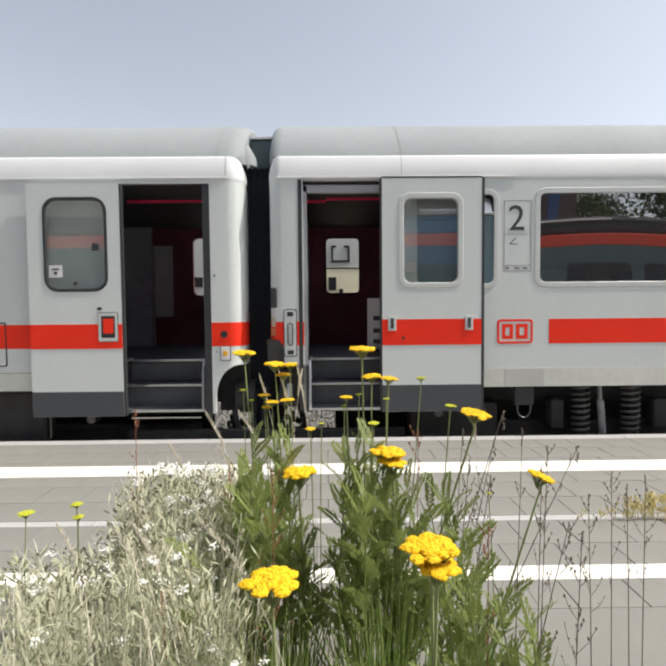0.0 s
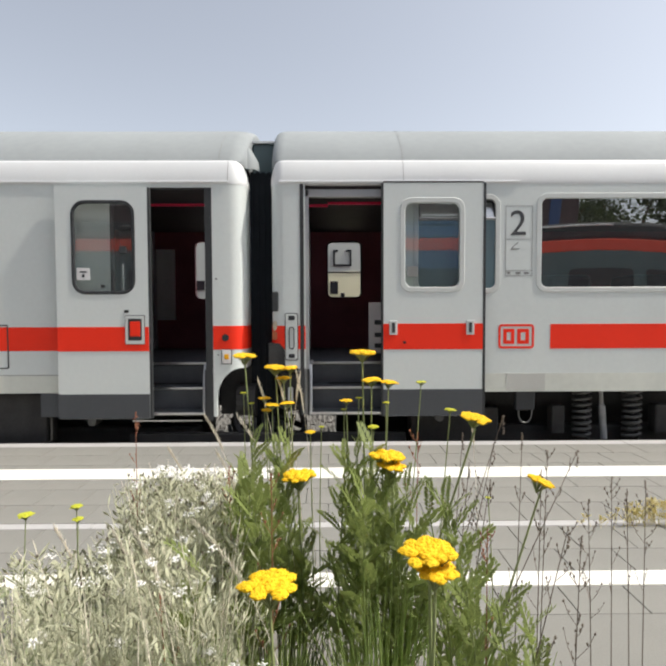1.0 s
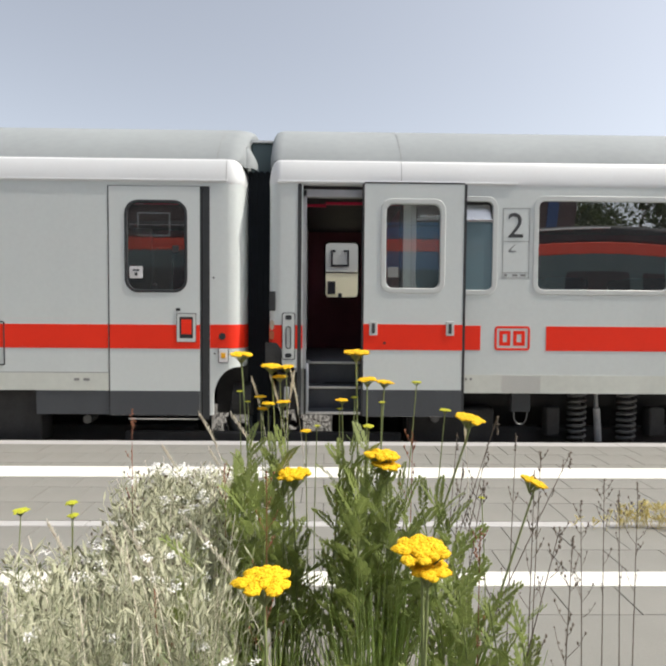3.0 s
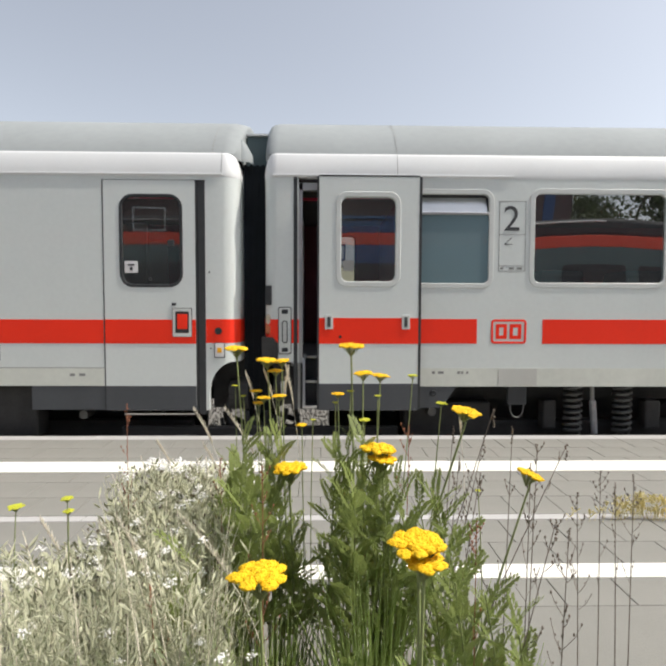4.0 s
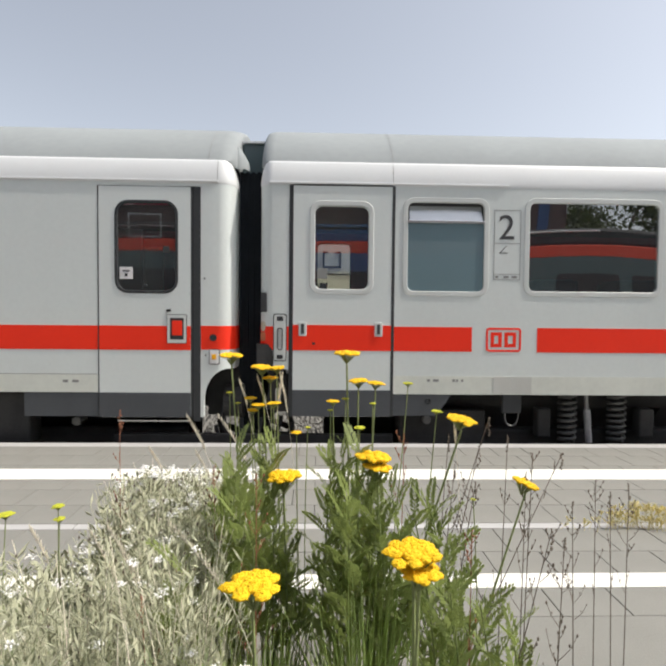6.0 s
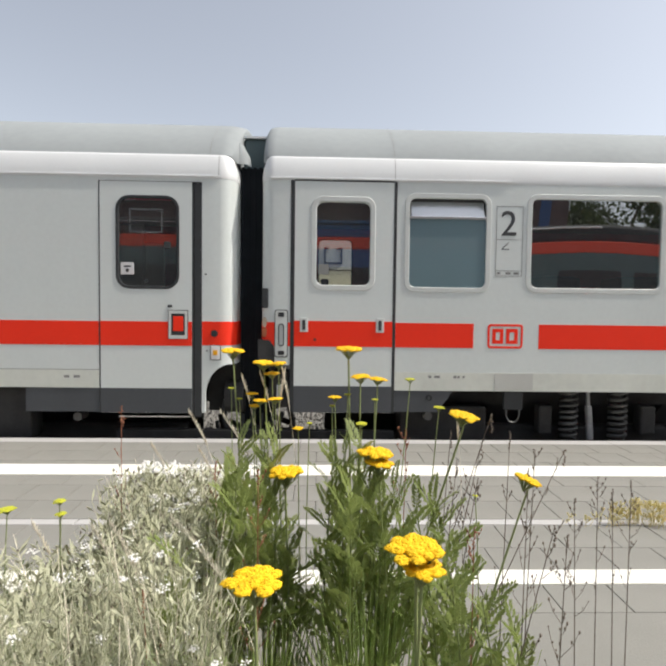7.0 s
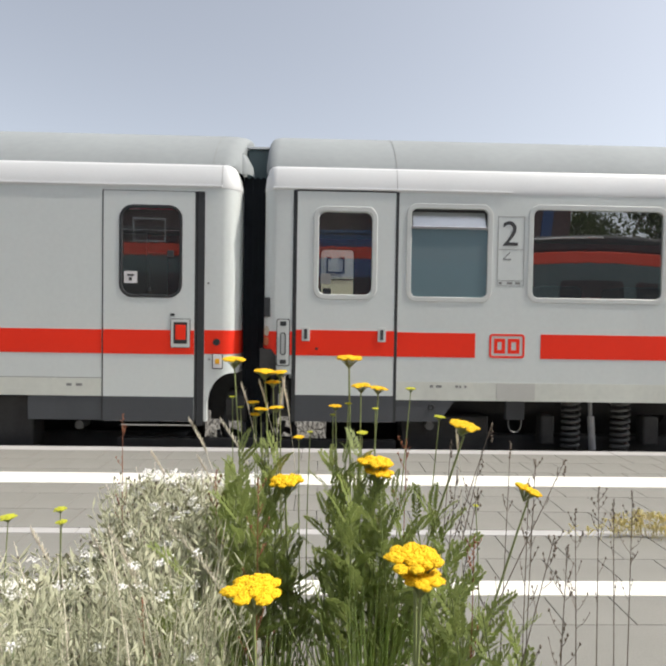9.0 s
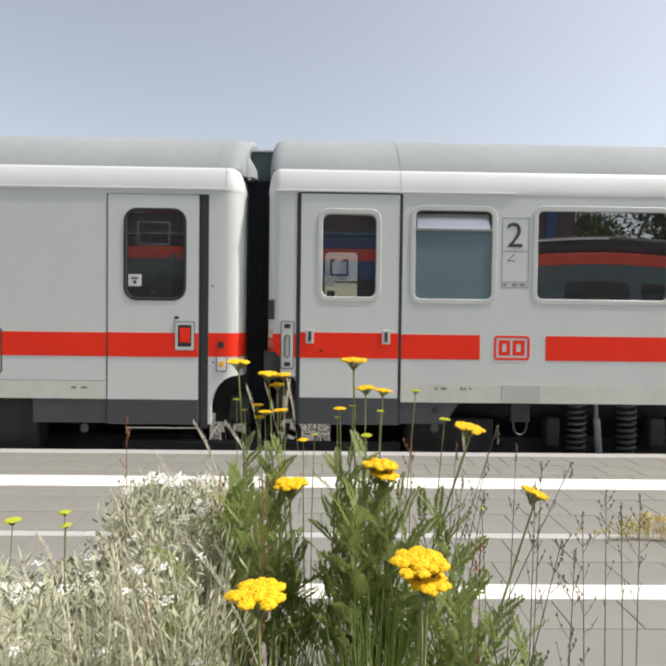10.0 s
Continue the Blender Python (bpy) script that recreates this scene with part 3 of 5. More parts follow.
part("hose_sleeve", boxes((-0.40, -0.345, FACE + 0.03, FACE + 0.09, 0.36, 0.52), bevel=0.015), ALU, right, "pale sleeve by the steps")


def steps(c, x0, x1):
    for i, (z, y0) in enumerate(((0.278, 0.02), (0.500, 0.22), (0.735, 0.42))):
        st = part("step", boxes((x0, x1, FACE + y0, FACE + y0 + 0.28, z - 0.03, z)), STEPM, c, "dark ribbed entrance step")
        part("step_nosing", boxes((x0, x1, FACE + y0 - 0.012, FACE + y0 + 0.006, z - 0.022, z + 0.003), bevel=0.004), STEEL, st, "worn bright step edge")
        if i < 2:
            part("riser", boxes((x0, x1, FACE + y0 + 0.21, FACE + y0 + 0.22, z, z + 0.20)), STEPM, c)
    part("step_side", boxes((x0 - 0.02, x0, FACE + 0.02, FACE + 0.62, 0.25, 0.70)), SEAL, c)
    part("step_side", boxes((x1, x1 + 0.02, FACE + 0.02, FACE + 0.62, 0.25, 0.70)), SEAL, c)


    for x in (x0 + 0.012, x1 - 0.012):
        part("step_rail", tube(bmesh.new(), [(x, FACE + 0.03, 0.27), (x, FACE + 0.05, 0.62), (x, FACE + 0.10, 0.735), (x, FACE + 0.40, 0.745)], 0.017, 8), ALU, c, "bright tube at the side of the steps", smooth=True)


steps(right, -0.185, 0.74)
steps(left, -2.06, -1.21)

# vestibule of the right coach
part("vestibule_wall", boxes((0.86, 0.90, FACE + 0.12, FACE + 2.77, 0.66, 2.47)), VESTI, right, "dark red partition beside the door")
part("vestibule_wall", boxes((-0.30, -0.26, FACE + 0.12, FACE + 2.77, 0.66, 2.47)), VESTG, right, "dark grey end partition")
part("red_trim", boxes((-0.22, 0.0, FACE + 0.40, FACE + 0.43, 2.36, 2.385)), REDTRIM, right, "red trim strip above the entrance")
part("red_trim", boxes((0.0, 0.84, FACE + 0.40, FACE + 0.43, 2.385, 2.41)), REDTRIM, right, "red trim strip above the entrance")
part("far_window_frame", frame_ring(-0.018, 1.47, 0.508, 2.32, 0.08, 0.02, FACE + 2.765, FACE + 2.79, 0.004), RUBBER, right)
lug = part("notice_panel", boxes((0.455, 0.70, FACE + 0.75, FACE + 0.79, 0.80, 1.37), bevel=0.01), STICKER, right, "white notice panel beside the steps")
for z in (1.12, 0.98, 0.86):
    part("notice_print", boxes((0.52, 0.62, FACE + 0.742, FACE + 0.748, z, z + 0.05)), INK, lug)

# the sliding plug doors, keyed in motions()
DRX, DRY, DRZ = 0.256 - 6.0, FACE - 6.525, 0.25 - RAILZ
door_right = part("door", plate(rrect(*[D_R[i] for i in (0, 1, 2, 3)], 0.012), [rrect(-0.022, 1.498, 0.498, 2.30, 0.075)], FACE - 0.004, FACE + 0.045), DOORPAINT, right, "pale grey plug door leaf", at=(0.256, FACE, 0.25))
part("door_edge", boxes((D_R[0] - 0.018, D_R[0] + 0.001, FACE - 0.006, FACE + 0.045, 0.255, 2.49)), SEAL, door_right, "dark rubber leading edge")
part("door_edge", boxes((D_R[2] - 0.001, D_R[2] + 0.024, FACE - 0.006, FACE + 0.045, 0.255, 2.49)), SEAL, door_right, "dark rubber trailing edge")
part("door_edge", boxes((D_R[0], D_R[2], FACE - 0.006, FACE + 0.045, 2.492, 2.506)), SEAL, door_right, "dark rubber top edge")
part("red_stripe", boxes((D_R[0] + 0.001, D_R[2] - 0.001, FACE - 0.008, FACE - 0.003, 0.900, 1.148)), RED, door_right)
part("door_apron", boxes((D_R[0] + 0.001, D_R[2] - 0.001, FACE - 0.008, FACE - 0.003, 0.254, 0.512)), APRON, door_right, "dark grey lower strip")
dwf = part("window_frame", frame_ring(-0.073, 1.448, 0.550, 2.353, 0.11, 0.052, FACE - 0.010, FACE + 0.01, 0.006), FRAMEM, door_right, "rounded pale door window frame")
part("window_pane", plate(rrect(-0.03, 1.49, 0.505, 2.308, 0.07), [], FACE + 0.006, FACE + 0.012), DOORGLASS, dwf, "clear door window pane")
for x0 in (-0.175, 0.566):
    h = part("door_handle", boxes((x0, x0 + 0.078, FACE - 0.016, FACE - 0.004, 1.040, 1.180), bevel=0.005), FRAMEM, door_right, "small pale metal recessed handle")
    part("handle_slot", boxes((x0 + 0.024, x0 + 0.054, FACE - 0.019, FACE - 0.014, 1.062, 1.158)), INK, h)
part("door_lock", boxes((-0.04, -0.015, FACE - 0.014, FACE - 0.006, 0.955, 0.98), bevel=0.006), RUBBER, door_right, "small dark lock")
part("window_sticker", boxes((0.000, 0.10, FACE + 0.001, FACE + 0.004, 1.60, 1.70)), INKPALE, dwf, "small grey window sticker")

DLX, DLY, DLZ = -1.657 + 7.0, FACE - 6.525, 0.25 - RAILZ
door_left = part("door", plate(rrect(*D_L, 0.012), [rrect(-1.93, 1.45, -1.348, 2.318, 0.12)], FACE - 0.004, FACE + 0.045), DOORPAINT, left, "pale grey plug door leaf", at=(-1.657, FACE, 0.25))
part("red_stripe", boxes((D_L[0] + 0.001, D_L[2] - 0.001, FACE - 0.008, FACE - 0.003, 0.893, 1.126)), RED, door_left)
part("door_apron", boxes((D_L[0] + 0.001, D_L[2] - 0.001, FACE - 0.008, FACE - 0.003, 0.24, 0.478)), APRON, door_left, "dark grey lower strip")
part("door_edge", boxes((D_L[2] - 0.001, D_L[2] + 0.02, FACE - 0.003, FACE + 0.045, 0.242, 2.45)), SEAL, door_left, "black rubber leading edge")
lwf = part("window_gasket", frame_ring(-1.942, 1.438, -1.336, 2.330, 0.13, 0.03, FACE - 0.010, FACE + 0.01, 0.005), RUBBER, door_left, "black rubber window gasket")
part("window_pane", plate(rrect(-1.92, 1.46, -1.358, 2.308, 0.11), [], FACE + 0.004, FACE + 0.010), DOORGLASS, lwf, "clear door window pane")
st = part("window_sticker", boxes((-1.895, -1.770, FACE - 0.001, FACE + 0.002, 1.575, 1.690)), STICKER, lwf, "white notice sticker inside the pane")
part("sticker_print", boxes((-1.865, -1.80, FACE - 0.004, FACE - 0.001, 1.645, 1.66)), INK, st)
part("sticker_print", boxes((-1.845, -1.82, FACE - 0.004, FACE - 0.001, 1.60, 1.63)), INK, st)
part("window_latch", boxes((-1.486, -1.420, FACE - 0.006, FACE + 0.006, 1.826, 1.894), bevel=0.006), SEAL, lwf, "small dark latch on the pane")
part("window_latch", boxes((-1.668, -1.632, FACE - 0.002, FACE + 0.006, 1.50, 1.53), bevel=0.004), SEAL, lwf, "small grey mark at the foot of the pane")
hp = part("door_handle", plate(rrect(-1.438, 0.962, -1.258, 1.234, 0.008), [rrect(-1.414, 0.995, -1.282, 1.205, 0.008)], FACE - 0.013, FACE + 0.0), FRAMEM, door_left, "square white handle surround")
part("surround_rim", frame_ring(-1.444, 0.956, -1.252, 1.240, 0.012, 0.008, FACE - 0.009, FACE + 0.0, 0.002), SEAL, hp, "thin dark rim round the surround")
part("handle_grip", boxes((-1.395, -1.298, FACE - 0.016, FACE - 0.006, 1.035, 1.178), bevel=0.004), RED, hp, "red handle grip")
part("handle_shadow_gap", boxes((-1.413, -1.283, FACE - 0.0105, FACE + 0.0, 0.996, 1.204)), SEAL, hp)
part("key_hole", boxes((-1.447, -1.405, FACE - 0.012, FACE - 0.003, 1.262, 1.288), bevel=0.006), RUBBER, door_left, "small dark key hole")

# left coach fittings
part("door_post", boxes((-1.190, -1.122, FACE - 0.003, FACE + 0.09, 0.20, 2.462)), SEAL, left, "black rubber pillar beside the door")
part("door_post", boxes((-2.1045, -2.0915, FACE + 0.001, FACE + 0.09, 0.24, 2.462)), SEAL, left, "thin dark door seal")
part("door_header", boxes((-2.10, -1.19, FACE + 0.02, FACE + 0.09, 2.452, 2.475)), SEAL, left, "dark door header seal")
part("red_stripe", boxes((-13.0, -2.106, FACE - 0.003, FACE + 0.002, 0.893, 1.124)), RED, left)
part("red_stripe", boxes((-1.119, -1.05, FACE - 0.003, FACE + 0.002, 0.9, 1.131)), RED, left)
part("apron", boxes((-2.81, -2.106, FACE + 0.003, FACE + 0.05, 0.245, 0.476)), APRON, left, "dark grey apron below the body")
part("sill_seam", boxes((-13.0, -2.106, FACE - 0.002, FACE + 0.002, 0.652, 0.658)), INKPALE, left)
part("sill_band", boxes((-13.0, -2.108, FACE - 0.0025, FACE + 0.002, 0.480, 0.652)), DIRTY, left, "soiled cream-grey sill band")
for x0, w in ((-2.44, 0.05), (-2.35, 0.06)):
    part("small_lettering", boxes((x0, x0 + w, FACE - 0.004, FACE + 0.002, 0.575, 0.60)), INKPALE, left)
for a, b, c_, d in l_more:
    fr = part("window_frame", frame_ring(a, b, c_, d, 0.11, 0.052, FACE - 0.006, FACE + 0.02, 0.005), FRAMEM, left)
    part("window_pane", plate(rrect(a + 0.045, b + 0.045, c_ - 0.045, d - 0.045, 0.07), [], FACE + 0.004, FACE + 0.010), GLASS, fr, "dark tinted window pane")
lp = part("lamp_box", boxes((-1.042, -0.938, FACE - 0.008, FACE + 0.02, 0.755, 0.905), bevel=0.008), SEAL, left, "small dark-rimmed lamp box")
part("lamp_face", boxes((-1.034, -0.946, FACE - 0.012, FACE - 0.006, 0.763, 0.897), bevel=0.004), STICKER, lp, "white lamp face")
part("lamp_lens", boxes((-1.012, -0.968, FACE - 0.018, FACE - 0.010, 0.805, 0.855), bevel=0.004), AMBER, lp, "amber lens")
part("socket", tube(bmesh.new(), [(-1.0, FACE - 0.012, 1.016), (-1.0, FACE + 0.02, 1.016)], 0.034, 14), RUBBER, left, "round dark socket in the stripe")
part("rivet", boxes((-1.092, -1.075, FACE - 0.008, FACE + 0.0, 1.578, 1.594), bevel=0.004), RUBBER, left)
part("rivet", boxes((-1.08, -1.065, FACE - 0.006, FACE + 0.0, 0.84, 0.855), bevel=0.004), SEAL, left)
part("hatch", frame_ring(-3.40, 0.72, -3.105, 1.15, 0.02, 0.012, FACE - 0.006, FACE + 0.0, 0.002), SEAL, left, "small service hatch outline")
part("vestibule_wall", boxes((-3.10, -3.04, FACE + 0.12, FACE + 2.77, 0.66, 2.47)), VESTG, left, "dark grey partition")
part("vestibule_panel", boxes((-3.04, -2.56, FACE + 2.62, FACE + 2.70, 0.72, 2.47)), VESTG, left, "dark grey inner panel")
part("pale_panel", boxes((-2.55, -2.28, FACE + 2.70, FACE + 2.76, 1.15, 2.2)), PALE, left, "pale grey inner panel")
part("grab_rail", tube(bmesh.new(), [(-2.42, FACE + 2.3, 0.75), (-2.42, FACE + 2.3, 2.1)], 0.014, 8), STEEL, left, "upright steel grab rail")
part("grab_rail", tube(bmesh.new(), [(-2.05, FACE + 0.16, 0.9), (-2.05, FACE + 0.16, 1.75)], 0.014, 8), STEEL, left, "upright steel grab rail")
part("vestibule_wall", boxes((-1.06, -1.0, FACE + 0.35, FACE + 2.77, 0.66, 2.47)), VESTI, left, "dark red end partition")
part("red_trim", boxes((-2.06, -1.2, FACE + 0.40, FACE + 0.43, 2.37, 2.395)), REDTRIM, left, "red trim strip above the entrance")
part("fold_step", boxes((-1.92, -1.24, FACE + 0.0, FACE + 0.02, 0.195, 0.207)), STEEL, left, "bright folded step edge under the door")
# Shade inside the end arch, put in as a flat black panel.
part("arch_lining", boxes((-1.12, -0.76, FACE + 0.35, FACE + 0.4, 0.20, 0.74)), GRIME, left, "black panel standing in for the shade behind the end arch")
part("coupling_hose", tube(bmesh.new(), [(-0.80 + 0.15 * math.cos(a), FACE + 0.25, 0.20 + 0.24 * math.sin(a)) for a in [math.pi * (0.75 + 0.1 * i) for i in range(14)]], 0.03, 8), RUBBER, left, "black coupling hose hanging in the arch", smooth=True)
part("coupling_hose", tube(bmesh.new(), [(-0.66 + 0.10 * math.cos(a), FACE + 0.22, 0.16 + 0.20 * math.sin(a)) for a in [math.pi * (0.95 + 0.1 * i) for i in range(12)]], 0.024, 8), RUBBER, left, "black coupling hose hanging in the gap", smooth=True)
part("roof_fairing", sweep([(-0.82, FACE + 0.20), (-0.775, FACE + 0.205), (-0.725, FACE + 0.24), (-0.69, FACE + 0.34)], [(0.0, 2.70), (-0.02, 2.80), (-0.09, 2.92), (-0.20, 3.03)]), ROOF, left, "curved grey roof end fairing", smooth=True)

for hx, hz, hr in ((-0.52, 0.20, 0.16), (-0.36, 0.14, 0.12), (-0.90, 0.10, 0.13)):
    part("brake_hose", tube(bmesh.new(), [(hx + hr * math.cos(a), FACE + 0.3, hz + hr * 1.4 * math.sin(a)) for a in [math.pi * (1.0 + 0.1 * i) for i in range(11)]], 0.022, 8), RUBBER, left, "black brake hose looping down in the gap", smooth=True)
part("buffer_head", tube(bmesh.new(), [(-0.93, FACE + 0.30, 0.36), (-0.74, FACE + 0.30, 0.36)], [0.16, 0.17], 20), GRIME, left, "black round buffer head in the arch")
part("coupling_hook", boxes((-0.78, -0.46, FACE + 1.2, FACE + 1.3, 0.05, 0.22), bevel=0.03), GRIME, left, "black coupling between the coaches")

for x0, z0, x1, z1, r in ((-0.95, 0.05, -0.62, -0.10, 0.035), (-0.60, 0.16, -0.30, 0.02, 0.03), (-0.72, -0.02, -0.22, -0.06, 0.025), (-0.30, 0.25, -0.24, -0.12, 0.03), (-1.02, 0.12, -0.98, -0.15, 0.04)):
    part("brake_rod", tube(bmesh.new(), [(x0, FACE + 0.5, z0), (x1, FACE + 0.6, z1)], r, 8), GRIME, left, "black brake rigging rod")

# seats behind the large windows
for i in range(5):
    s = part("seat", boxes((2.35 + 0.93 * i, 2.85 + 0.93 * i, FACE + 0.5, FACE + 1.0, 0.68, 1.66), bevel=0.06), SEATM, right, "dark cloth seat back")
part("corridor_wall", boxes((1.72, 1.76, FACE + 0.1, FACE + 2.77, 0.66, 2.47)), VESTG, right, "dark saloon partition")
part("toilet_wall", boxes((0.9, 1.72, FACE + 1.2, FACE + 1.24, 0.66, 2.47)), VESTG, right, "dark toilet wall")

# gangway and running gear
gang = thing("gangway_bellows", (-0.635, 6.5, -0.1), "black rubber gangway bellows between the coaches", "gangway")
for i in range(4):
    x = -0.795 + 0.060 * i
    part("bellows_fold", boxes((x, x + 0.03, FACE + 0.33, FACE + 2.5, -0.1, 2.70)), BELLOWS, gang)
    part("bellows_fold", boxes((x + 0.03, x + 0.060, FACE + 0.345, FACE + 2.45, -0.1, 2.69)), BELLOWS, gang)
part("gangway_hood", boxes((-0.80, -0.50, FACE + 0.55, FACE + 2.3, 2.68, 3.06), bevel=0.02), OPPBODY, gang, "teal-grey gangway hood")
part("hood_rail", boxes((-0.80, -0.50, FACE + 0.52, FACE + 0.56, 3.055, 3.075)), CANT, gang, "pale rail along the hood")

def running_gear(c, x0, x1, wheels):
    part("underframe", boxes((x0, x1, FACE + 0.42, FACE + 2.7, 0.28, 0.52)), GRIME, c, "black grimy underframe")
    for wx in wheels:
        for wy in (5.80, 7.26):
            w = part("wheel", tube(bmesh.new(), [(wx, wy, RAILZ + 0.46), (wx, wy + 0.12, RAILZ + 0.46)], 0.46, 28), GRIME, c, "black steel wheel")
        part("axle", tube(bmesh.new(), [(wx, 5.7, RAILZ + 0.46), (wx, 7.5, RAILZ + 0.46)], 0.08, 10), GRIME, c)


running_gear(right, 0.0, 13.0, (1.75, 4.25))
running_gear(left, -13.0, -1.1, (-2.2, -4.7))
part("bogie_frame", boxes((1.1, 4.9, FACE + 0.36, FACE + 0.52, -0.20, 0.06), bevel=0.03), GRIME, right, "black bogie side frame")
part("bogie_frame", boxes((-5.3, -1.35, FACE + 0.36, FACE + 0.52, -0.25, 0.06), bevel=0.03), GRIME, left, "black bogie side frame")
part("equipment_box", boxes((-4.2, -2.82, FACE + 0.12, FACE + 0.34, -0.05, 0.46), bevel=0.02), GRIME, left, "black equipment box")
part("equipment_box", boxes((0.85, 1.75, FACE + 0.22, FACE + 0.5, -0.2, 0.28), bevel=0.02), GRIME, right, "black equipment box")
# Dark sheets added under both floors, they block the daylight from the far side.
part("brake_gear", boxes((-13.0, -1.32, FACE + 0.9, FACE + 1.0, -0.5, 0.3)), GRIME, left, "dark sheet added below the floor to block the light beyond")
part("brake_gear", boxes((0.75, 13.0, FACE + 0.9, FACE + 1.0, -0.5, 0.3)), GRIME, right, "dark sheet added below the floor to block the light beyond")
part("axle_cap", tube(bmesh.new(), [(-2.38, FACE + 0.14, 0.165), (-2.38, FACE + 0.30, 0.165)], 0.045, 12), SPRINGM, left, "worn steel axle cap")
part("axle_cap", tube(bmesh.new(), [(1.13, FACE + 0.16, 0.19), (1.13, FACE + 0.30, 0.19)], 0.045, 12), SPRINGM, right, "worn steel axle cap")
part("brake_pipe", tube(bmesh.new(), [(-2.0, FACE + 0.2, 0.03), (-1.2, FACE + 0.2, 0.03)], 0.015, 8), SPRINGM, left)
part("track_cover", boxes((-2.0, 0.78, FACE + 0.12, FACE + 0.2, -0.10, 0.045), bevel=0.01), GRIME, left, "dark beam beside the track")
for sx in (2.615, 3.135):
    pts = [(sx + 0.080 * math.cos(a), FACE + 0.24 + 0.080 * math.sin(a), -0.05 + 0.50 * a / (2 * math.pi * 8)) for a in [2 * math.pi * 8 * i / 160 for i in range(161)]]
    part("coil_spring", tube(bmesh.new(), pts, 0.017, 6), SPRINGM, right, "worn dark coil spring")
part("damper", tube(bmesh.new(), [(2.80, FACE + 0.22, 0.46), (2.81, FACE + 0.22, 0.30), (2.812, FACE + 0.22, 0.29), (2.84, FACE + 0.22, -0.05)], [0.02, 0.02, 0.034, 0.034], 10), DAMPERM, right, "grey damper strut")
part("lifting_bracket", boxes((1.855, 2.045, FACE + 0.02, FACE + 0.07, 0.285, 0.478), bevel=0.008), SEAL, right, "grey steel lifting bracket")
bm = bmesh.new()
tube(bm, [(1.95 + 0.065 * math.cos(a), FACE + 0.03, 0.245 + 0.085 * math.sin(a)) for a in [math.pi + math.pi * i / 14 for i in range(15)]], 0.008, 6)
tube(bm, [(1.885, FACE + 0.03, 0.24), (1.885, FACE + 0.03, 0.31)], 0.008, 6)
tube(bm, [(2.015, FACE + 0.03, 0.24), (2.015, FACE + 0.03, 0.31)], 0.008, 6)
part("hook", bm, SPRINGM, right, "worn steel shackle")
part("bogie_block", boxes((2.29, 2.43, FACE + 0.2, FACE + 0.34, 0.0, 0.30), bevel=0.02), GRIME, right)
part("bogie_block", boxes((3.36, 3.52, FACE + 0.2, FACE + 0.34, 0.0, 0.30), bevel=0.02), GRIME, right)

# seconds, metres along the coach, metres out of the wall
LEFT_DOOR = [(0.0, -0.74, -0.075), (0.3, -0.732, -0.075), (0.5, -0.69, -0.075), (1.0, -0.50, -0.075), (1.5, -0.295, -0.075), (2.0, -0.085, -0.07), (2.2, -0.03, -0.055), (2.35, -0.005, -0.02), (2.5, 0.0, 0.0), (10.0, 0.0, 0.0)]
RIGHT_DOOR = [(0.0, 0.765, -0.07), (2.3, 0.765, -0.07), (2.5, 0.745, -0.07), (2.7, 0.70, -0.07), (3.2, 0.53, -0.07), (3.8, 0.305, -0.07), (4.0, 0.21, -0.07), (4.2, 0.085, -0.06), (4.35, 0.018, -0.03), (4.5, 0.0, 0.0), (10.0, 0.0, 0.0)]

# ---- beyond and behind ----
far = thing("far_train", (0, 12.0, -0.55), "cream and grey train standing on the far track", "railway coach")
part("body", boxes((-1.5, 9, 11.2, 13.6, 0.5, 2.13)), CREAM, far, "cream lower body")
part("body", boxes((-9, -1.505, 11.2, 13.6, 0.5, 2.13)), FARGREY, far, "pale grey lower body")
part("skirt", boxes((-9, 9, 11.25, 13.5, -0.55, 0.5)), GRIME, far, "dark skirt and running gear")
part("upper_body", boxes((-9, 9, 11.215, 13.6, 2.13, 3.2)), FARGREY, far, "pale grey upper body")
for x in (-2.15, -0.07, 2.0):
    part("window_frame", plate([(x + 0.18, 2.24), (x + 0.57, 2.24), (x + 0.57, 2.59), (x + 0.45, 2.59), (x + 0.45, 2.55), (x + 0.53, 2.55), (x + 0.53, 2.28), (x + 0.22, 2.28), (x + 0.22, 2.55), (x + 0.28, 2.55), (x + 0.28, 2.59), (x + 0.18, 2.59)], [], 11.19, 11.22), OPPDARK, far, "dark open window surround")
    part("vent_grille", boxes((x + 0.115, x + 0.28, 11.18, 11.21, 1.65, 1.92)), OPPDARK, far, "dark square grille")
    part("vent_grille", boxes((x + 0.34, x + 0.42, 11.18, 11.21, 1.56, 1.67)), OPPDARK, far, "small dark grille")
part("waist_line", boxes((-1.5, 9, 11.19, 11.21, 2.10, 2.125)), OPPDARK, far, "dark line along the waist")
part("vent_grille", boxes((-2.83, -2.63, 11.18, 11.21, 1.74, 1.94)), OPPDARK, far, "dark square grille")

opp = thing("standing_train", (4, -5.6, -0.55), "teal-grey and blue train with red roof band across the platform", "railway coach")
part("body", boxes((5.0, 30, -7.0, -4.2, -0.1, 2.94)), OPPBODY, opp, "teal-grey body side")
part("body", boxes((-1.6, 4.9, -7.0, -4.2, -0.1, 2.94)), OPPBLUE, opp, "deep blue body side")
part("body", boxes((-20, -1.7, -7.0, -4.2, -0.1, 2.94)), OPPBODY, opp, "teal-grey body side")
part("roof_band", boxes((-20, 30, -7.0, -4.185, 2.94, 3.26), bevel=0.02), OPPRED, opp, "bright red band below the roof")
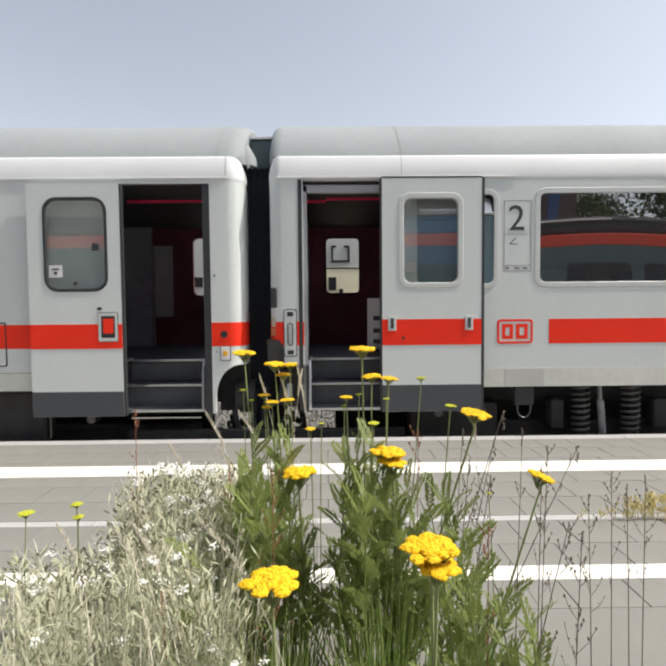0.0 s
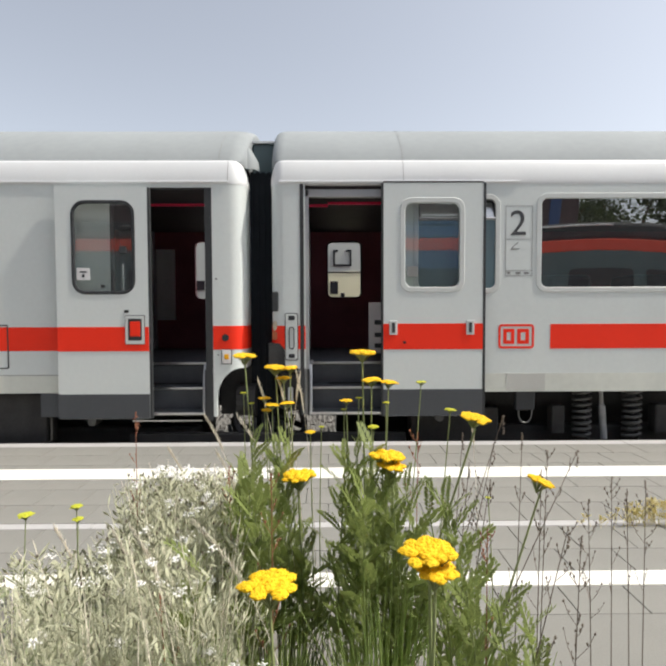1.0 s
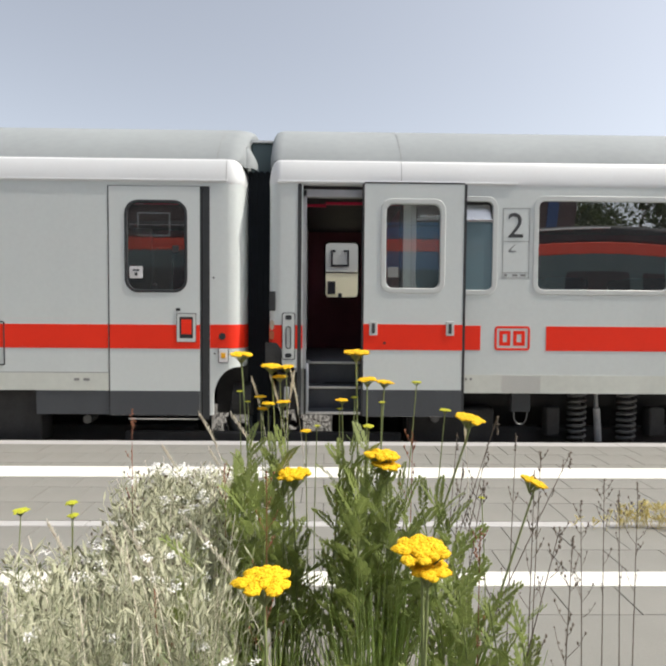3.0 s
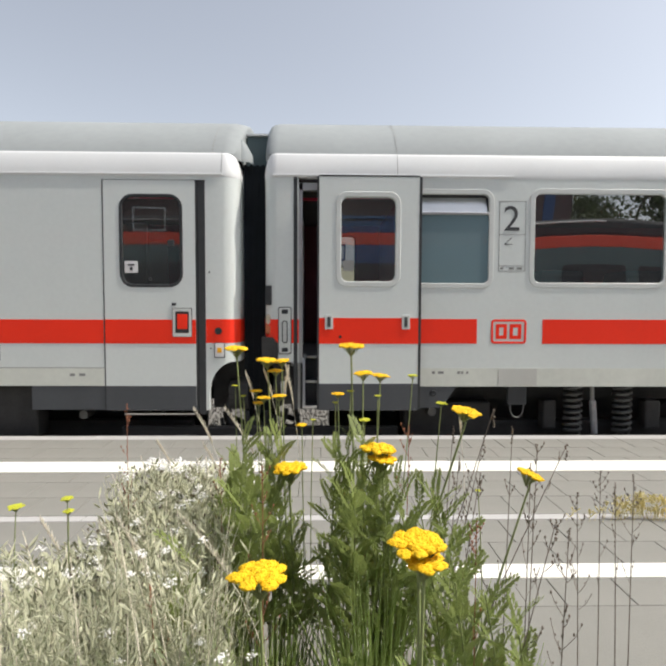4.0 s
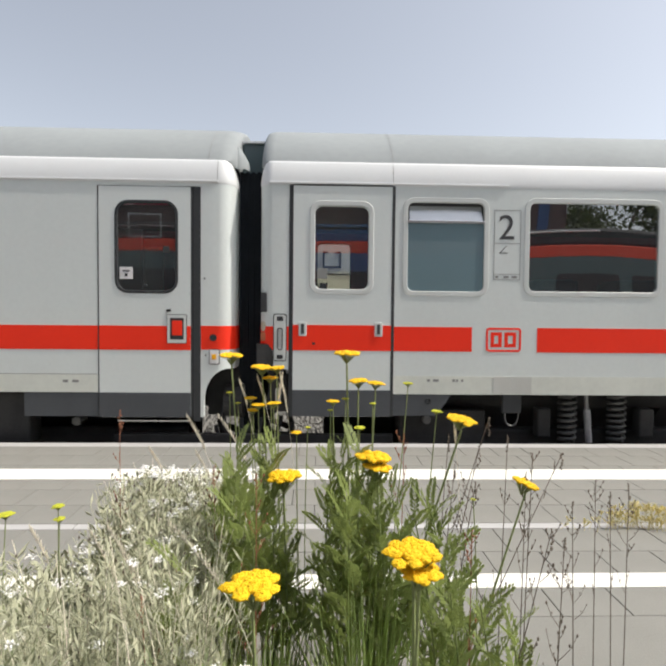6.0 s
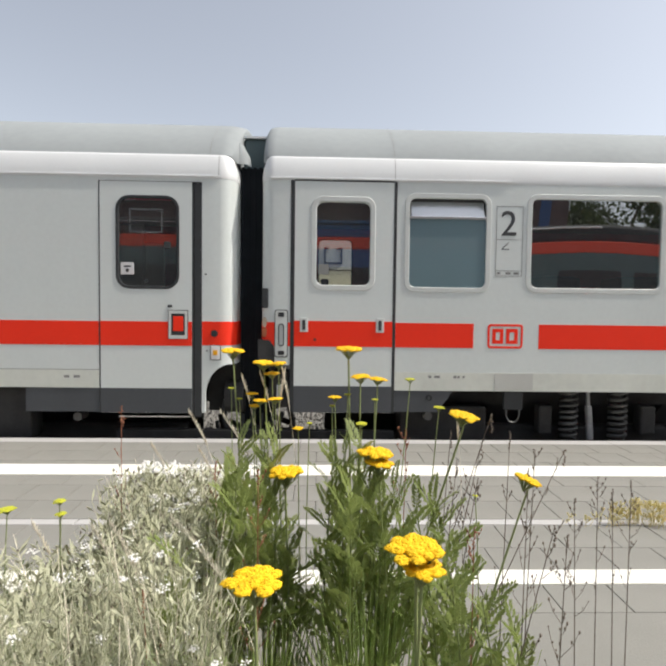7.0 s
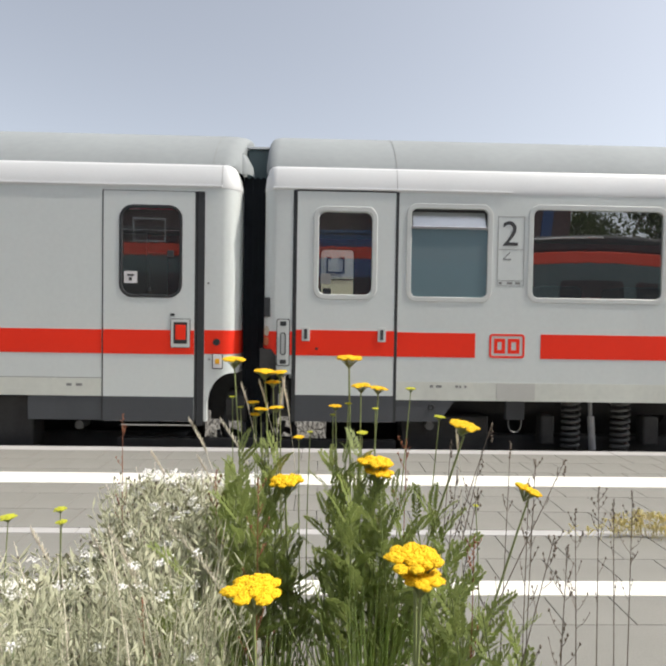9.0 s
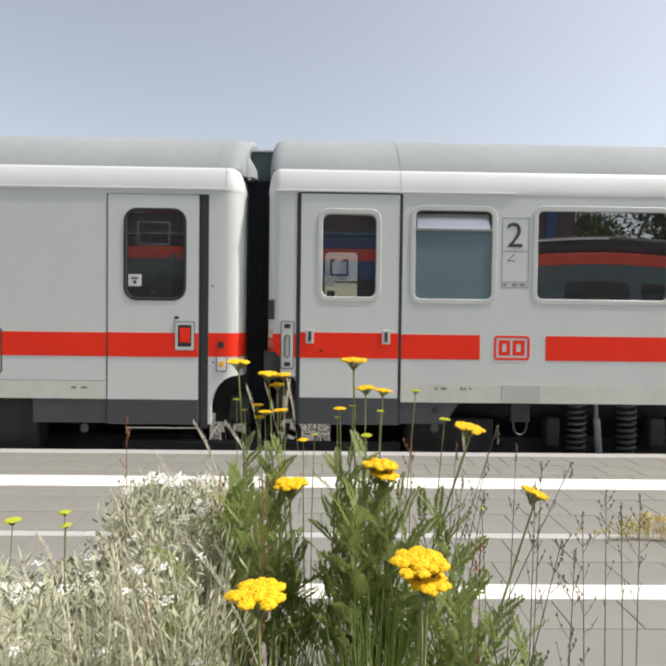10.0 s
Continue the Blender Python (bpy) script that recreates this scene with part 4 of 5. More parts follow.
part("roof", boxes((-20, 30, -6.9, -4.35, 3.26, 3.75), bevel=0.1), OPPROOF, opp, "dark roof")
for i in range(13):
    x = 6.69 + 2.02 * (i - 8)
    if 3 < i < 8:
        continue
    part("window", plate(rrect(x, 1.25, x + 1.69, 2.46, 0.12), [], -4.19, -4.18), OPPDARK, opp, "dark train window")
part("window", plate(rrect(-1.5, 1.2, 4.8, 2.44, 0.1), [], -4.19, -4.18), OPPDARK, opp, "dark window band of the blue coach")
part("roof_panel", boxes((-1.6, 4.9, -6.6, -4.28, 3.27, 3.60), bevel=0.02), OPPBLUE, opp, "deep blue panel above the red band")
part("roof_panel", boxes((1.9, 4.9, -6.6, -4.25, 3.30, 3.61), bevel=0.02), OPPSKY, opp, "mid-blue panel above the red band")
part("roof_panel", boxes((-1.6, 4.9, -6.6, -4.27, 3.66, 3.73), bevel=0.01), OPPSKY, opp, "blue edge strip along the roof")
# Highlight on the curved roof edge, put in as a white-painted rod.
part("roof_pipe", tube(bmesh.new(), [(4.95, -4.3, 3.66), (7.9, -4.3, 3.66)], 0.028, 6), CANT, opp, "pale rod standing in for the highlight along the roof edge")
part("roof_pipe", tube(bmesh.new(), [(2.55, -4.2, 3.89), (3.8, -4.2, 3.89)], 0.028, 6), CANT, opp, "pale pipe above the roof")
part("roof_pipe", tube(bmesh.new(), [(-5.6, -4.25, 3.62), (-3.3, -4.25, 3.62)], 0.014, 6), ALU, opp, "thin pale pipe above the roof")
part("roof_frame", rect_ring(-5.16, 3.30, -4.26, 3.95, 0.045, -4.24), ALU, opp, "pale square frame above the roof")

hall = thing("station_building", (-3.0, -10.5, -0.8), "dark brown brick station building behind the standing train", "building")
part("wall", boxes((-16.0, 9.1, -12.5, -9.0, -0.8, 8.0)), BRICK, hall, "dark brown brick wall")
part("roof", boxes((-16.3, 9.4, -12.8, -8.7, 8.0, 8.35), bevel=0.05), OPPROOF, hall, "dark flat roof edge")
part("downpipe", boxes((8.0, 8.42, -9.06, -8.98, -0.8, 8.0), bevel=0.02), OPPBLUE, hall, "dark blue strip on the wall")
for wx in (-14.0, -11.0, -8.0, -5.0, -2.0, 1.0, 4.0):
    upper_window = part("window", boxes((wx, wx + 1.3, -9.03, -8.97, 5.2, 7.0), bevel=0.01), OPPDARK, hall, "dark upper window")
    part("window_sill", boxes((wx - 0.06, wx + 1.36, -9.08, -8.96, 5.12, 5.2)), COPING, upper_window, "pale window sill")


def tree(x, y, h, seed):
    rng = random.Random(seed)
    t = thing("tree", (x, y, -0.8), "broad leafy green tree behind the standing train", "tree", "trees by the line")
    bm = bmesh.new()
    tube(bm, [(x, y, -0.8), (x + 0.1, y, h * 0.3), (x - 0.1, y + 0.1, h * 0.6)], [0.3, 0.22, 0.1], 8)
    tips = []
    for i in range(9):
        a, z0 = rng.uniform(0, 6.3), rng.uniform(0.25, 0.55) * h
        e = Vector((x + math.cos(a) * h * rng.uniform(0.15, 0.3), y + math.sin(a) * h * rng.uniform(0.15, 0.3), z0 + h * rng.uniform(0.12, 0.35)))
        tube(bm, [(x, y, z0), tuple((Vector((x, y, z0)) + e) / 2 + Vector((0, 0, 0.3))), tuple(e)], [0.1, 0.06, 0.02], 5)
        tips.append(e)
    part("trunk", bm, BARK, t)
    verts, faces = [], []
    for i in range(8000):
        c = rng.choice(tips) + Vector((rng.gauss(0, 1), rng.gauss(0, 1), rng.gauss(0, 0.8))) * h * 0.075
        s = rng.uniform(0.06, 0.15)
        u, v = Vector((rng.uniform(-1, 1), rng.uniform(-1, 1), rng.uniform(-1, 1))).normalized(), Vector((rng.uniform(-1, 1), rng.uniform(-1, 1), rng.uniform(-1, 1)))
        v = u.cross(v).normalized()
        b = len(verts)
        verts += [c - u * s, c + v * s * 0.5, c + u * s, c - v * s * 0.5]
        faces.append((b, b + 1, b + 2, b + 3))
    me = bpy.data.meshes.new("crown")
    me.from_pydata([p - ORIGIN[t] for p in verts], [], faces)
    me.materials.append(CROWN)
    cr = new("crown", me)
    cr.parent = t


for i, (tx, ty, th) in enumerate(((12.8, -11.5, 7.6), (17.8, -12.0, 8.5), (22.5, -12.5, 9.0), (28.0, -12.5, 9.5))):
    tree(tx, ty, th, 50 + i)

# ---- plants ----
bed = tagged(part("planting_bed", boxes((-1.7, 0.62, 0.7, 2.26, -0.03, 0.006)), GRAVEL), "grey gravel bed with self-sown weeds", "planting bed", kind="structure")


def feather_leaf(seed):
    """A pinnate leaf one unit long along +x, its lobes toothed."""
    rng = random.Random(seed)
    verts, faces = [], []

    def blade(p, d, length, width, up):
        side = Vector((-d.y, d.x, 0.0)).normalized()
        b = len(verts)
        m = p + d * length * 0.5 + Vector((0, 0, up * 0.5))
        verts.extend([p, m + side * width, p + d * length + Vector((0, 0, up)), m - side * width])
        faces.append((b, b + 1, b + 2, b + 3))

    pairs = 9
    for i in range(pairs):
        s = 0.10 + 0.86 * i / (pairs - 1)
        droop = -0.26 * s * s
        p = Vector((s, 0, droop))
        ln = 0.25 * (math.sin(math.pi * (0.10 + 0.80 * (1 - s))) ** 0.7) + 0.05
        for k in (-1, 1):
            a = radians(50 - 18 * s + rng.uniform(-7, 7)) * k
            d = Vector((math.cos(a), math.sin(a), -0.2 * s))
            up = rng.uniform(0.0, 0.06)
            blade(p, d, ln, ln * 0.17, up)
            for j in (-1, 1):
                aa = a + radians(30) * j
                blade(p + d * ln * 0.42, Vector((math.cos(aa), math.sin(aa), -0.2 * s)), ln * 0.46, ln * 0.09, up * 0.6)
    tip = Vector((1.0, 0, -0.26))
    blade(tip - Vector((0.06, 0, -0.03)), Vector((1, 0, -0.4)), 0.13, 0.025, 0.0)
    b = len(verts)
    for i in range(7):
        s = i / 6
        verts.extend([Vector((s, -0.018 * (1.2 - s), -0.26 * s * s)), Vector((s, 0.018 * (1.2 - s), -0.26 * s * s))])
    for i in range(6):
        faces.append((b + 2 * i, b + 2 * i + 2, b + 2 * i + 3, b + 2 * i + 1))
    me = bpy.data.meshes.new("leaf")
    me.from_pydata(verts, [], faces)
    me.materials.append(LEAFG)
    return me


LEAVES = [feather_leaf(i) for i in range(4)]


def floret_head(seed, mat):
    """A flat-topped corymb one unit across, of many small knobbly florets."""
    rng = random.Random(seed)
    bm = bmesh.new()
    lobes = [(0.40 * math.sqrt((i + 0.5) / 24) * rng.uniform(0.92, 1.06), 2.4 * i + rng.uniform(-0.2, 0.2), rng.uniform(0.095, 0.14)) for i in range(24)]
    for r, a, w in lobes:
        cx, cy = r * math.cos(a), r * math.sin(a)
        lift = 0.085 * (1 - (r / 0.45) ** 2) + rng.uniform(-0.02, 0.02)
        bmesh.ops.create_uvsphere(bm, u_segments=10, v_segments=6, radius=1.0, matrix=Matrix.Translation((cx, cy, lift - 0.055)) @ Matrix.Diagonal((w * 0.95, w * 0.95, 0.055, 1)))
        for _ in range(26):
            rr, aa = w * math.sqrt(rng.random()), rng.uniform(0, 6.3)
            p = Vector((cx + rr * math.cos(aa), cy + rr * math.sin(aa), lift - 0.06 * (rr / w) ** 2))
            s = rng.uniform(0.019, 0.028)
            bmesh.ops.create_icosphere(bm, subdivisions=1, radius=s, matrix=Matrix.Translation(p) @ Matrix.Diagonal((1, 1, 0.8, 1)))
    me = bpy.data.meshes.new("flower_head")
    bm.to_mesh(me)
    bm.free()
    me.materials.append(mat)
    # the branching stalks beneath
    bm = bmesh.new()
    for r, a, w in lobes:
        cx, cy = r * math.cos(a), r * math.sin(a)
        tube(bm, [(0, 0, -0.42), (cx * 0.45, cy * 0.45, -0.24), (cx, cy, -0.02)], [0.016, 0.013, 0.02], 4)
    ms = bpy.data.meshes.new("head_stalk")
    bm.to_mesh(ms)
    bm.free()
    ms.materials.append(STEMG)
    return me, ms


HEADS = [floret_head(20 + i, YELLOW) for i in range(4)]
GHEADS = [floret_head(30 + i, YGREEN) for i in range(2)]


def add_leaves(plant, spine, rng, z0, z1, count, size):
    """Leaves set spirally along a stem, given as a function of the share of its height."""
    for i in range(count):
        s = z0 + (z1 - z0) * ((i + rng.random() * 0.6) / count) ** 0.85
        p = spine(s)
        o = new("leaf", rng.choice(LEAVES))
        o.parent = plant
        ln = size * rng.uniform(0.8, 1.35) * (1.15 - 0.60 * s)
        turn = i * 137.5 + rng.uniform(-25, 25)
        rise = rng.uniform(34, 60) + 22 * s
        o.matrix_basis = Matrix.Translation(p - ORIGIN[plant]) @ pose(0, 0, 0, 0, 0, turn) @ pose(0, 0, 0, rng.uniform(-55, 55), -rise, 0) @ Matrix.Diagonal((ln, ln * 0.86, ln, 1))


def yarrow(x, y, z, width, tilt=(0, 0), lean=(0, 0), green=False, leaves=14, size=0.13, seed=0, top=0.72):
    """One flowering yarrow stem whose head sits at (x, y, z)."""
    rng = random.Random(1000 + seed)
    bx, by = x + lean[0], y + lean[1]
    label = "unripe green-yellow yarrow on a thin stem" if green else "yellow yarrow with a flat flower head on an upright stem"
    p = thing("yarrow", (bx, by, 0.0), label, "flower", "yarrow stems on the platform")
    neck = Vector((x, y, z - 0.345 * width))
    foot = Vector((bx, by, 0.0))
    bow = Vector((rng.uniform(-0.012, 0.012), rng.uniform(-0.01, 0.01), 0))

    def spine(s):
        return foot.lerp(neck, s) + bow * math.sin(math.pi * s)

    r = max(0.0016, min(0.0036, width * 0.034))
    part("stem", tube(bmesh.new(), [spine(i / 8) for i in range(9)], [r * (1.35 - 0.4 * i / 8) for i in range(9)], 6), STEMG, p, smooth=True)
    me, ms = rng.choice(GHEADS if green else HEADS)
    m = Matrix.Translation(Vector((x, y, z)) - foot) @ pose(0, 0, 0, tilt[0], tilt[1], 0) @ pose(0, 0, 0, 0, 0, rng.uniform(0, 360)) @ Matrix.Diagonal((width, width, width * (1.05 if z < 0.87 and width > 0.08 else 0.9), 1))
    for name, data in (("flower_head", me), ("head_stalk", ms)):
        o = new(name, data)
        o.parent = p
        o.matrix_basis = m
    add_leaves(p, spine, rng, 0.32, top, leaves // 2, size * 0.9)
    return p


def shoot(x, y, h, lean, leaves, size, seed):
    """A leafy shoot without a flower."""
    rng = random.Random(2000 + seed)
    p = thing("yarrow_shoot", (x, y, 0.0), "dark green feathery yarrow shoot without a flower", "plant", "leafy shoots on the platform")
    foot, tip = Vector((x, y, 0)), Vector((x + lean[0], y + lean[1], h))

    def spine(s):
        return foot.lerp(tip, s) + Vector((lean[0] * -0.25 * math.sin(math.pi * s), 0, 0))

    part("stem", tube(bmesh.new(), [spine(i / 6) for i in range(7)], [0.004 - 0.0004 * i for i in range(7)], 6), STEMG, p)
    add_leaves(p, spine, rng, 0.26, 1.0, leaves, size)


# flowering stems: head place and width, tilt, lean of the stem's foot
TALL = yarrow(0.102, 1.65, 1.133, 0.094, (2, 0), (0.01, -0.04), False, 10, 0.12, 0, 0.51)
yarrow(-0.268, 1.70, 1.120, 0.088, (3, 2), (0.06, 0.00), False, 12, 0.12, 1, 0.53)
yarrow(-0.164, 1.66, 1.086, 0.076, (4, 6), (0.05, 0.04), False, 14, 0.12, 2, 0.59)
yarrow(-0.117, 1.64, 1.086, 0.056, (4, -4), (0.03, -0.02), False, 8, 0.12, 3, 0.51)
yarrow(-0.138, 1.66, 1.052, 0.054, (2, 0), (0.03, 0.02), False, 6, 0.12, 4, 0.51)
yarrow(0.138, 1.62, 1.050, 0.068, (3, -3), (0.0, -0.04), False, 10, 0.12, 5, 0.51)
yarrow(0.194, 1.64, 1.040, 0.061, (2, 5), (-0.03, 0.00), False, 8, 0.12, 6, 0.51)
yarrow(0.293, 1.62, 1.042, 0.037, (0, 0), (-0.09, 0.04), True, 8, 0.12, 7, 0.51)
yarrow(0.059, 1.60, 0.988, 0.044, (0, 0), (0.03, -0.02), False, 8, 0.12, 8, 0.51)
yarrow(0.099, 1.62, 0.993, 0.024, (0, 0), (0, 0.02), True, 4, 0.12, 9, 0.42)
yarrow(0.184, 1.62, 0.978, 0.024, (0, 0), (-0.02, -0.04), True, 4, 0.12, 10, 0.42)
yarrow(-0.201, 1.66, 0.987, 0.043, (0, 0), (0.05, 0.00), False, 6, 0.12, 11, 0.51)
yarrow(-0.174, 1.64, 0.969, 0.048, (0, 4), (0.04, 0.04), False, 6, 0.12, 12, 0.51)
yarrow(-0.125, 1.62, 0.978, 0.050, (0, -3), (0.03, -0.02), False, 8, 0.12, 13, 0.51)
yarrow(-0.193, 1.66, 0.949, 0.040, (4, 0), (0.04, 0.02), False, 4, 0.12, 14, 0.51)
yarrow(0.375, 1.58, 0.962, 0.036, (3, 3), (-0.06, -0.04), True, 6, 0.12, 15, 0.47)
yarrow(0.444, 1.55, 0.944, 0.098, (8, 12), (-0.28, 0.00), False, 10, 0.12, 16, 0.47)
yarrow(0.141, 1.58, 0.911, 0.039, (4, 0), (-0.02, 0.04), True, 4, 0.12, 17, 0.51)
yarrow(-0.052, 1.60, 0.891, 0.034, (8, 0), (0.02, -0.02), False, 4, 0.12, 18, 0.42)
yarrow(-0.018, 1.60, 0.907, 0.021, (0, 0), (0.01, 0.02), True, 3, 0.12, 19, 0.42)
yarrow(-0.273, 1.70, 0.998, 0.025, (0, 0), (0.05, -0.04), True, 3, 0.12, 20, 0.42)
yarrow(-0.247, 1.70, 0.964, 0.022, (0, 0), (0.05, 0.00), True, 3, 0.12, 21, 0.42)
yarrow(0.170, 1.45, 0.859, 0.108, (0, 2), (0.0, 0.04), False, 18, 0.12, 22, 0.72)
yarrow(0.180, 1.43, 0.835, 0.088, (0, 3), (0.01, -0.02), False, 12, 0.12, 23, 0.72)
yarrow(-0.085, 1.50, 0.788, 0.112, (0, -2), (0.01, 0.02), False, 18, 0.12, 24, 0.72)
yarrow(0.623, 1.50, 0.767, 0.088, (0, 22), (-0.24, -0.04), False, 6, 0.12, 25, 0.51)
yarrow(-1.022, 1.75, 0.579, 0.054, (4, 0), (0.0, 0.00), True, 0, 0.12, 26, 0.59)
yarrow(-0.874, 1.80, 0.589, 0.044, (4, 0), (0.0, 0.04), True, 0, 0.12, 27, 0.59)
yarrow(-0.870, 1.80, 0.544, 0.041, (4, 0), (0.0, -0.02), True, 0, 0.12, 28, 0.59)
yarrow(0.052, 1.62, 0.957, 0.021, (0, 0), (0.0, 0.02), True, 3, 0.12, 29, 0.42)
yarrow(0.500, 1.60, 0.682, 0.021, (0, 0), (0, -0.04), True, 3, 0.12, 30, 0.42)
yarrow(0.197, 0.98, 0.805, 0.123, (0, 2), (0.0, 0.00), False, 14, 0.1, 31, 0.68)
yarrow(0.205, 0.965, 0.775, 0.098, (0, 4), (0.0, 0.04), False, 8, 0.1, 32, 0.68)
yarrow(-0.109, 0.98, 0.743, 0.123, (0, -2), (0.0, -0.02), False, 14, 0.1, 33, 0.68)

# leafy shoots
shoot(-0.249, 1.46, 0.875, (0.04, 0.0), 20, 0.148, 0)
shoot(-0.130, 1.54, 0.851, (-0.02, 0.0), 20, 0.148, 1)
shoot(-0.115, 1.53, 0.831, (0.0, 0.0), 20, 0.148, 2)
shoot(-0.298, 1.52, 0.788, (0.06, 0.0), 20, 0.148, 3)
shoot(-0.172, 1.40, 0.739, (0.02, 0.0), 20, 0.148, 4)
shoot(-0.218, 1.38, 0.768, (0.03, 0.0), 20, 0.148, 5)
shoot(0.085, 1.52, 0.841, (0.0, 0.0), 20, 0.148, 6)
shoot(0.144, 1.50, 0.867, (-0.02, 0.0), 20, 0.148, 7)
shoot(0.023, 1.52, 0.809, (0.03, 0.0), 20, 0.148, 8)
shoot(0.183, 1.45, 0.815, (-0.03, 0.0), 20, 0.148, 9)
shoot(0.098, 1.37, 0.752, (0.0, 0.0), 20, 0.148, 11)
shoot(0.217, 1.38, 0.735, (-0.04, 0.0), 20, 0.148, 12)
shoot(0.305, 1.49, 0.754, (-0.08, 0.0), 20, 0.148, 13)
shoot(0.355, 1.40, 0.722, (-0.08, 0.0), 20, 0.148, 14)
shoot(0.421, 1.41, 0.729, (-0.1, 0.0), 20, 0.148, 15)
shoot(0.366, 1.16, 0.625, (-0.05, 0.0), 14, 0.132, 20)
shoot(0.449, 1.17, 0.591, (-0.06, 0.0), 14, 0.132, 21)
shoot(0.498, 1.13, 0.560, (-0.05, 0.0), 14, 0.132, 22)
shoot(-0.328, 1.15, 0.727, (0.05, 0.0), 14, 0.132, 24)


def stems_stuff(name, spec, mat_stem, label):
    """A stand of fine stems as one mesh: spec gives each its foot, tip and radius."""
    bm = bmesh.new()
    for pts, rad in spec:
        tube(bm, pts, rad, 3, caps=False)
    me = bpy.data.meshes.new(name)
    bm.to_mesh(me)
    bm.free()
    me.materials.append(mat_stem)
    return tagged(new(name, me), label, "weeds", kind="stuff")


# hoary weeds with small white flowers
rng = random.Random(77)
spec, flowers, pods, low, caps = [], [], [], [], []
for i in range(2300):
    y = rng.uniform(0.95, 2.25)
    lim = -0.15 - 0.10 * y
    x = lim - abs(rng.gauss(0, 0.36)) * (0.5 + 0.35 * y) + rng.uniform(0.0, 0.1)
    far_left = max(0.0, min(1.0, (x + 0.40 * y) / (0.10 * y) + 0.5))
    h = (0.69 - 0.05 * (y - 1.6)) * (0.52 + 0.48 * far_left) * (0.75 if y > 1.6 and x < -0.42 * y else 1.0) * rng.uniform(0.66, 1.03)
    h = min(h, 1.255 - y * (0.31 if far_left > 0.5 else 0.415))
    if y < 1.3:
        h = (1.26 - 0.475 * y) * rng.uniform(0.6, 1.03)
    if x < -0.66 * y or h < 0.1:
        continue
    a = rng.uniform(0, 6.3)
    k = rng.uniform(0.02, 0.10)
    tip = Vector((x + k * math.cos(a), y + k * math.sin(a), h))
    spec.append(([(x, y, 0), (x + k * 0.3 * math.cos(a), y + k * 0.3 * math.sin(a), h * 0.6), tuple(tip)], [0.0010 * y, 0.0008 * y, 0.0005 * y]))
    for j in range(rng.randint(5, 9)):
        s = rng.uniform(0.25, 1.0)
        q = Vector((x, y, 0)).lerp(tip, s)
        b = rng.uniform(0, 6.3)
        e = q + Vector((math.cos(b) * 0.03, math.sin(b) * 0.03, rng.uniform(0.01, 0.045)))
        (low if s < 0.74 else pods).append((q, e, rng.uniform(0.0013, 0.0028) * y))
    if rng.random() < 0.05:
        flowers.append((tip, rng.uniform(0.004, 0.009) * y))
    elif rng.random() < 0.25:
        caps.append((tip - Vector((0, 0, 0.004 * y)), tip + Vector((0.001, 0, 0.005 * y)), 0.0017 * y))
straw = []
for pts, rad in spec[::13]:
    (x0, y0, z0), mid, (x1, y1, z1) = pts
    straw.append(([(x0 + 0.02, y0, 0), (x0 + 0.025, y0, z1 * 0.6), (x1 + 0.02 + rng.uniform(-0.03, 0.03), y1, z1 * rng.uniform(1.0, 1.1))], [0.0016, 0.0013, 0.0008]))
stems_stuff("dry_stems", straw, STRAW, "fine dry straw-coloured stems among the weeds")
stems_stuff("hoary_weeds", spec, HOARY, "pale grey-green hoary weeds in a dense stand")
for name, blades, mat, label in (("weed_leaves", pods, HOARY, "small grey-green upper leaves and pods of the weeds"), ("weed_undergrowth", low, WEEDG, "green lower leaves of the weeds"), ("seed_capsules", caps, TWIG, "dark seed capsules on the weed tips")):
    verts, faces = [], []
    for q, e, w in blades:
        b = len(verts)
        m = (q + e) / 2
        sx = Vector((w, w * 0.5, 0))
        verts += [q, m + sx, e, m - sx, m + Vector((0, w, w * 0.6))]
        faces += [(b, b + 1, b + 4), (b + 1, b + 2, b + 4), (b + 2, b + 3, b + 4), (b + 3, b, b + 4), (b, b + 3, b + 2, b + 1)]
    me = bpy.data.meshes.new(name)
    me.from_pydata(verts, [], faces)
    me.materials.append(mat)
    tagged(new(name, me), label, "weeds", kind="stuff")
verts, faces = [], []
for c, s in flowers:
    for k in range(rng.randint(14, 30)):
        p = c + Vector((rng.gauss(0, s), rng.gauss(0, s), rng.gauss(0, s * 0.5)))
        r = rng.uniform(0.002, 0.0034) * c.y
        b = len(verts)
        verts += [p + Vector(d) * r for d in ((1, 0, 0), (0, 1, 0.3), (-1, 0, 0), (0, -1, 0.3), (0, 0, 0.9), (0, 0, -0.5))]
        faces += [(b, b + 1, b + 4), (b + 1, b + 2, b + 4), (b + 2, b + 3, b + 4), (b + 3, b, b + 4), (b + 1, b, b + 5), (b + 2, b + 1, b + 5), (b + 3, b + 2, b + 5), (b, b + 3, b + 5)]
me = bpy.data.meshes.new("white_flowers")
me.from_pydata(verts, [], faces)
me.materials.append(PETAL)
tagged(new("white_flowers", me), "tiny white flower clusters among the weeds", "flowers", kind="stuff")


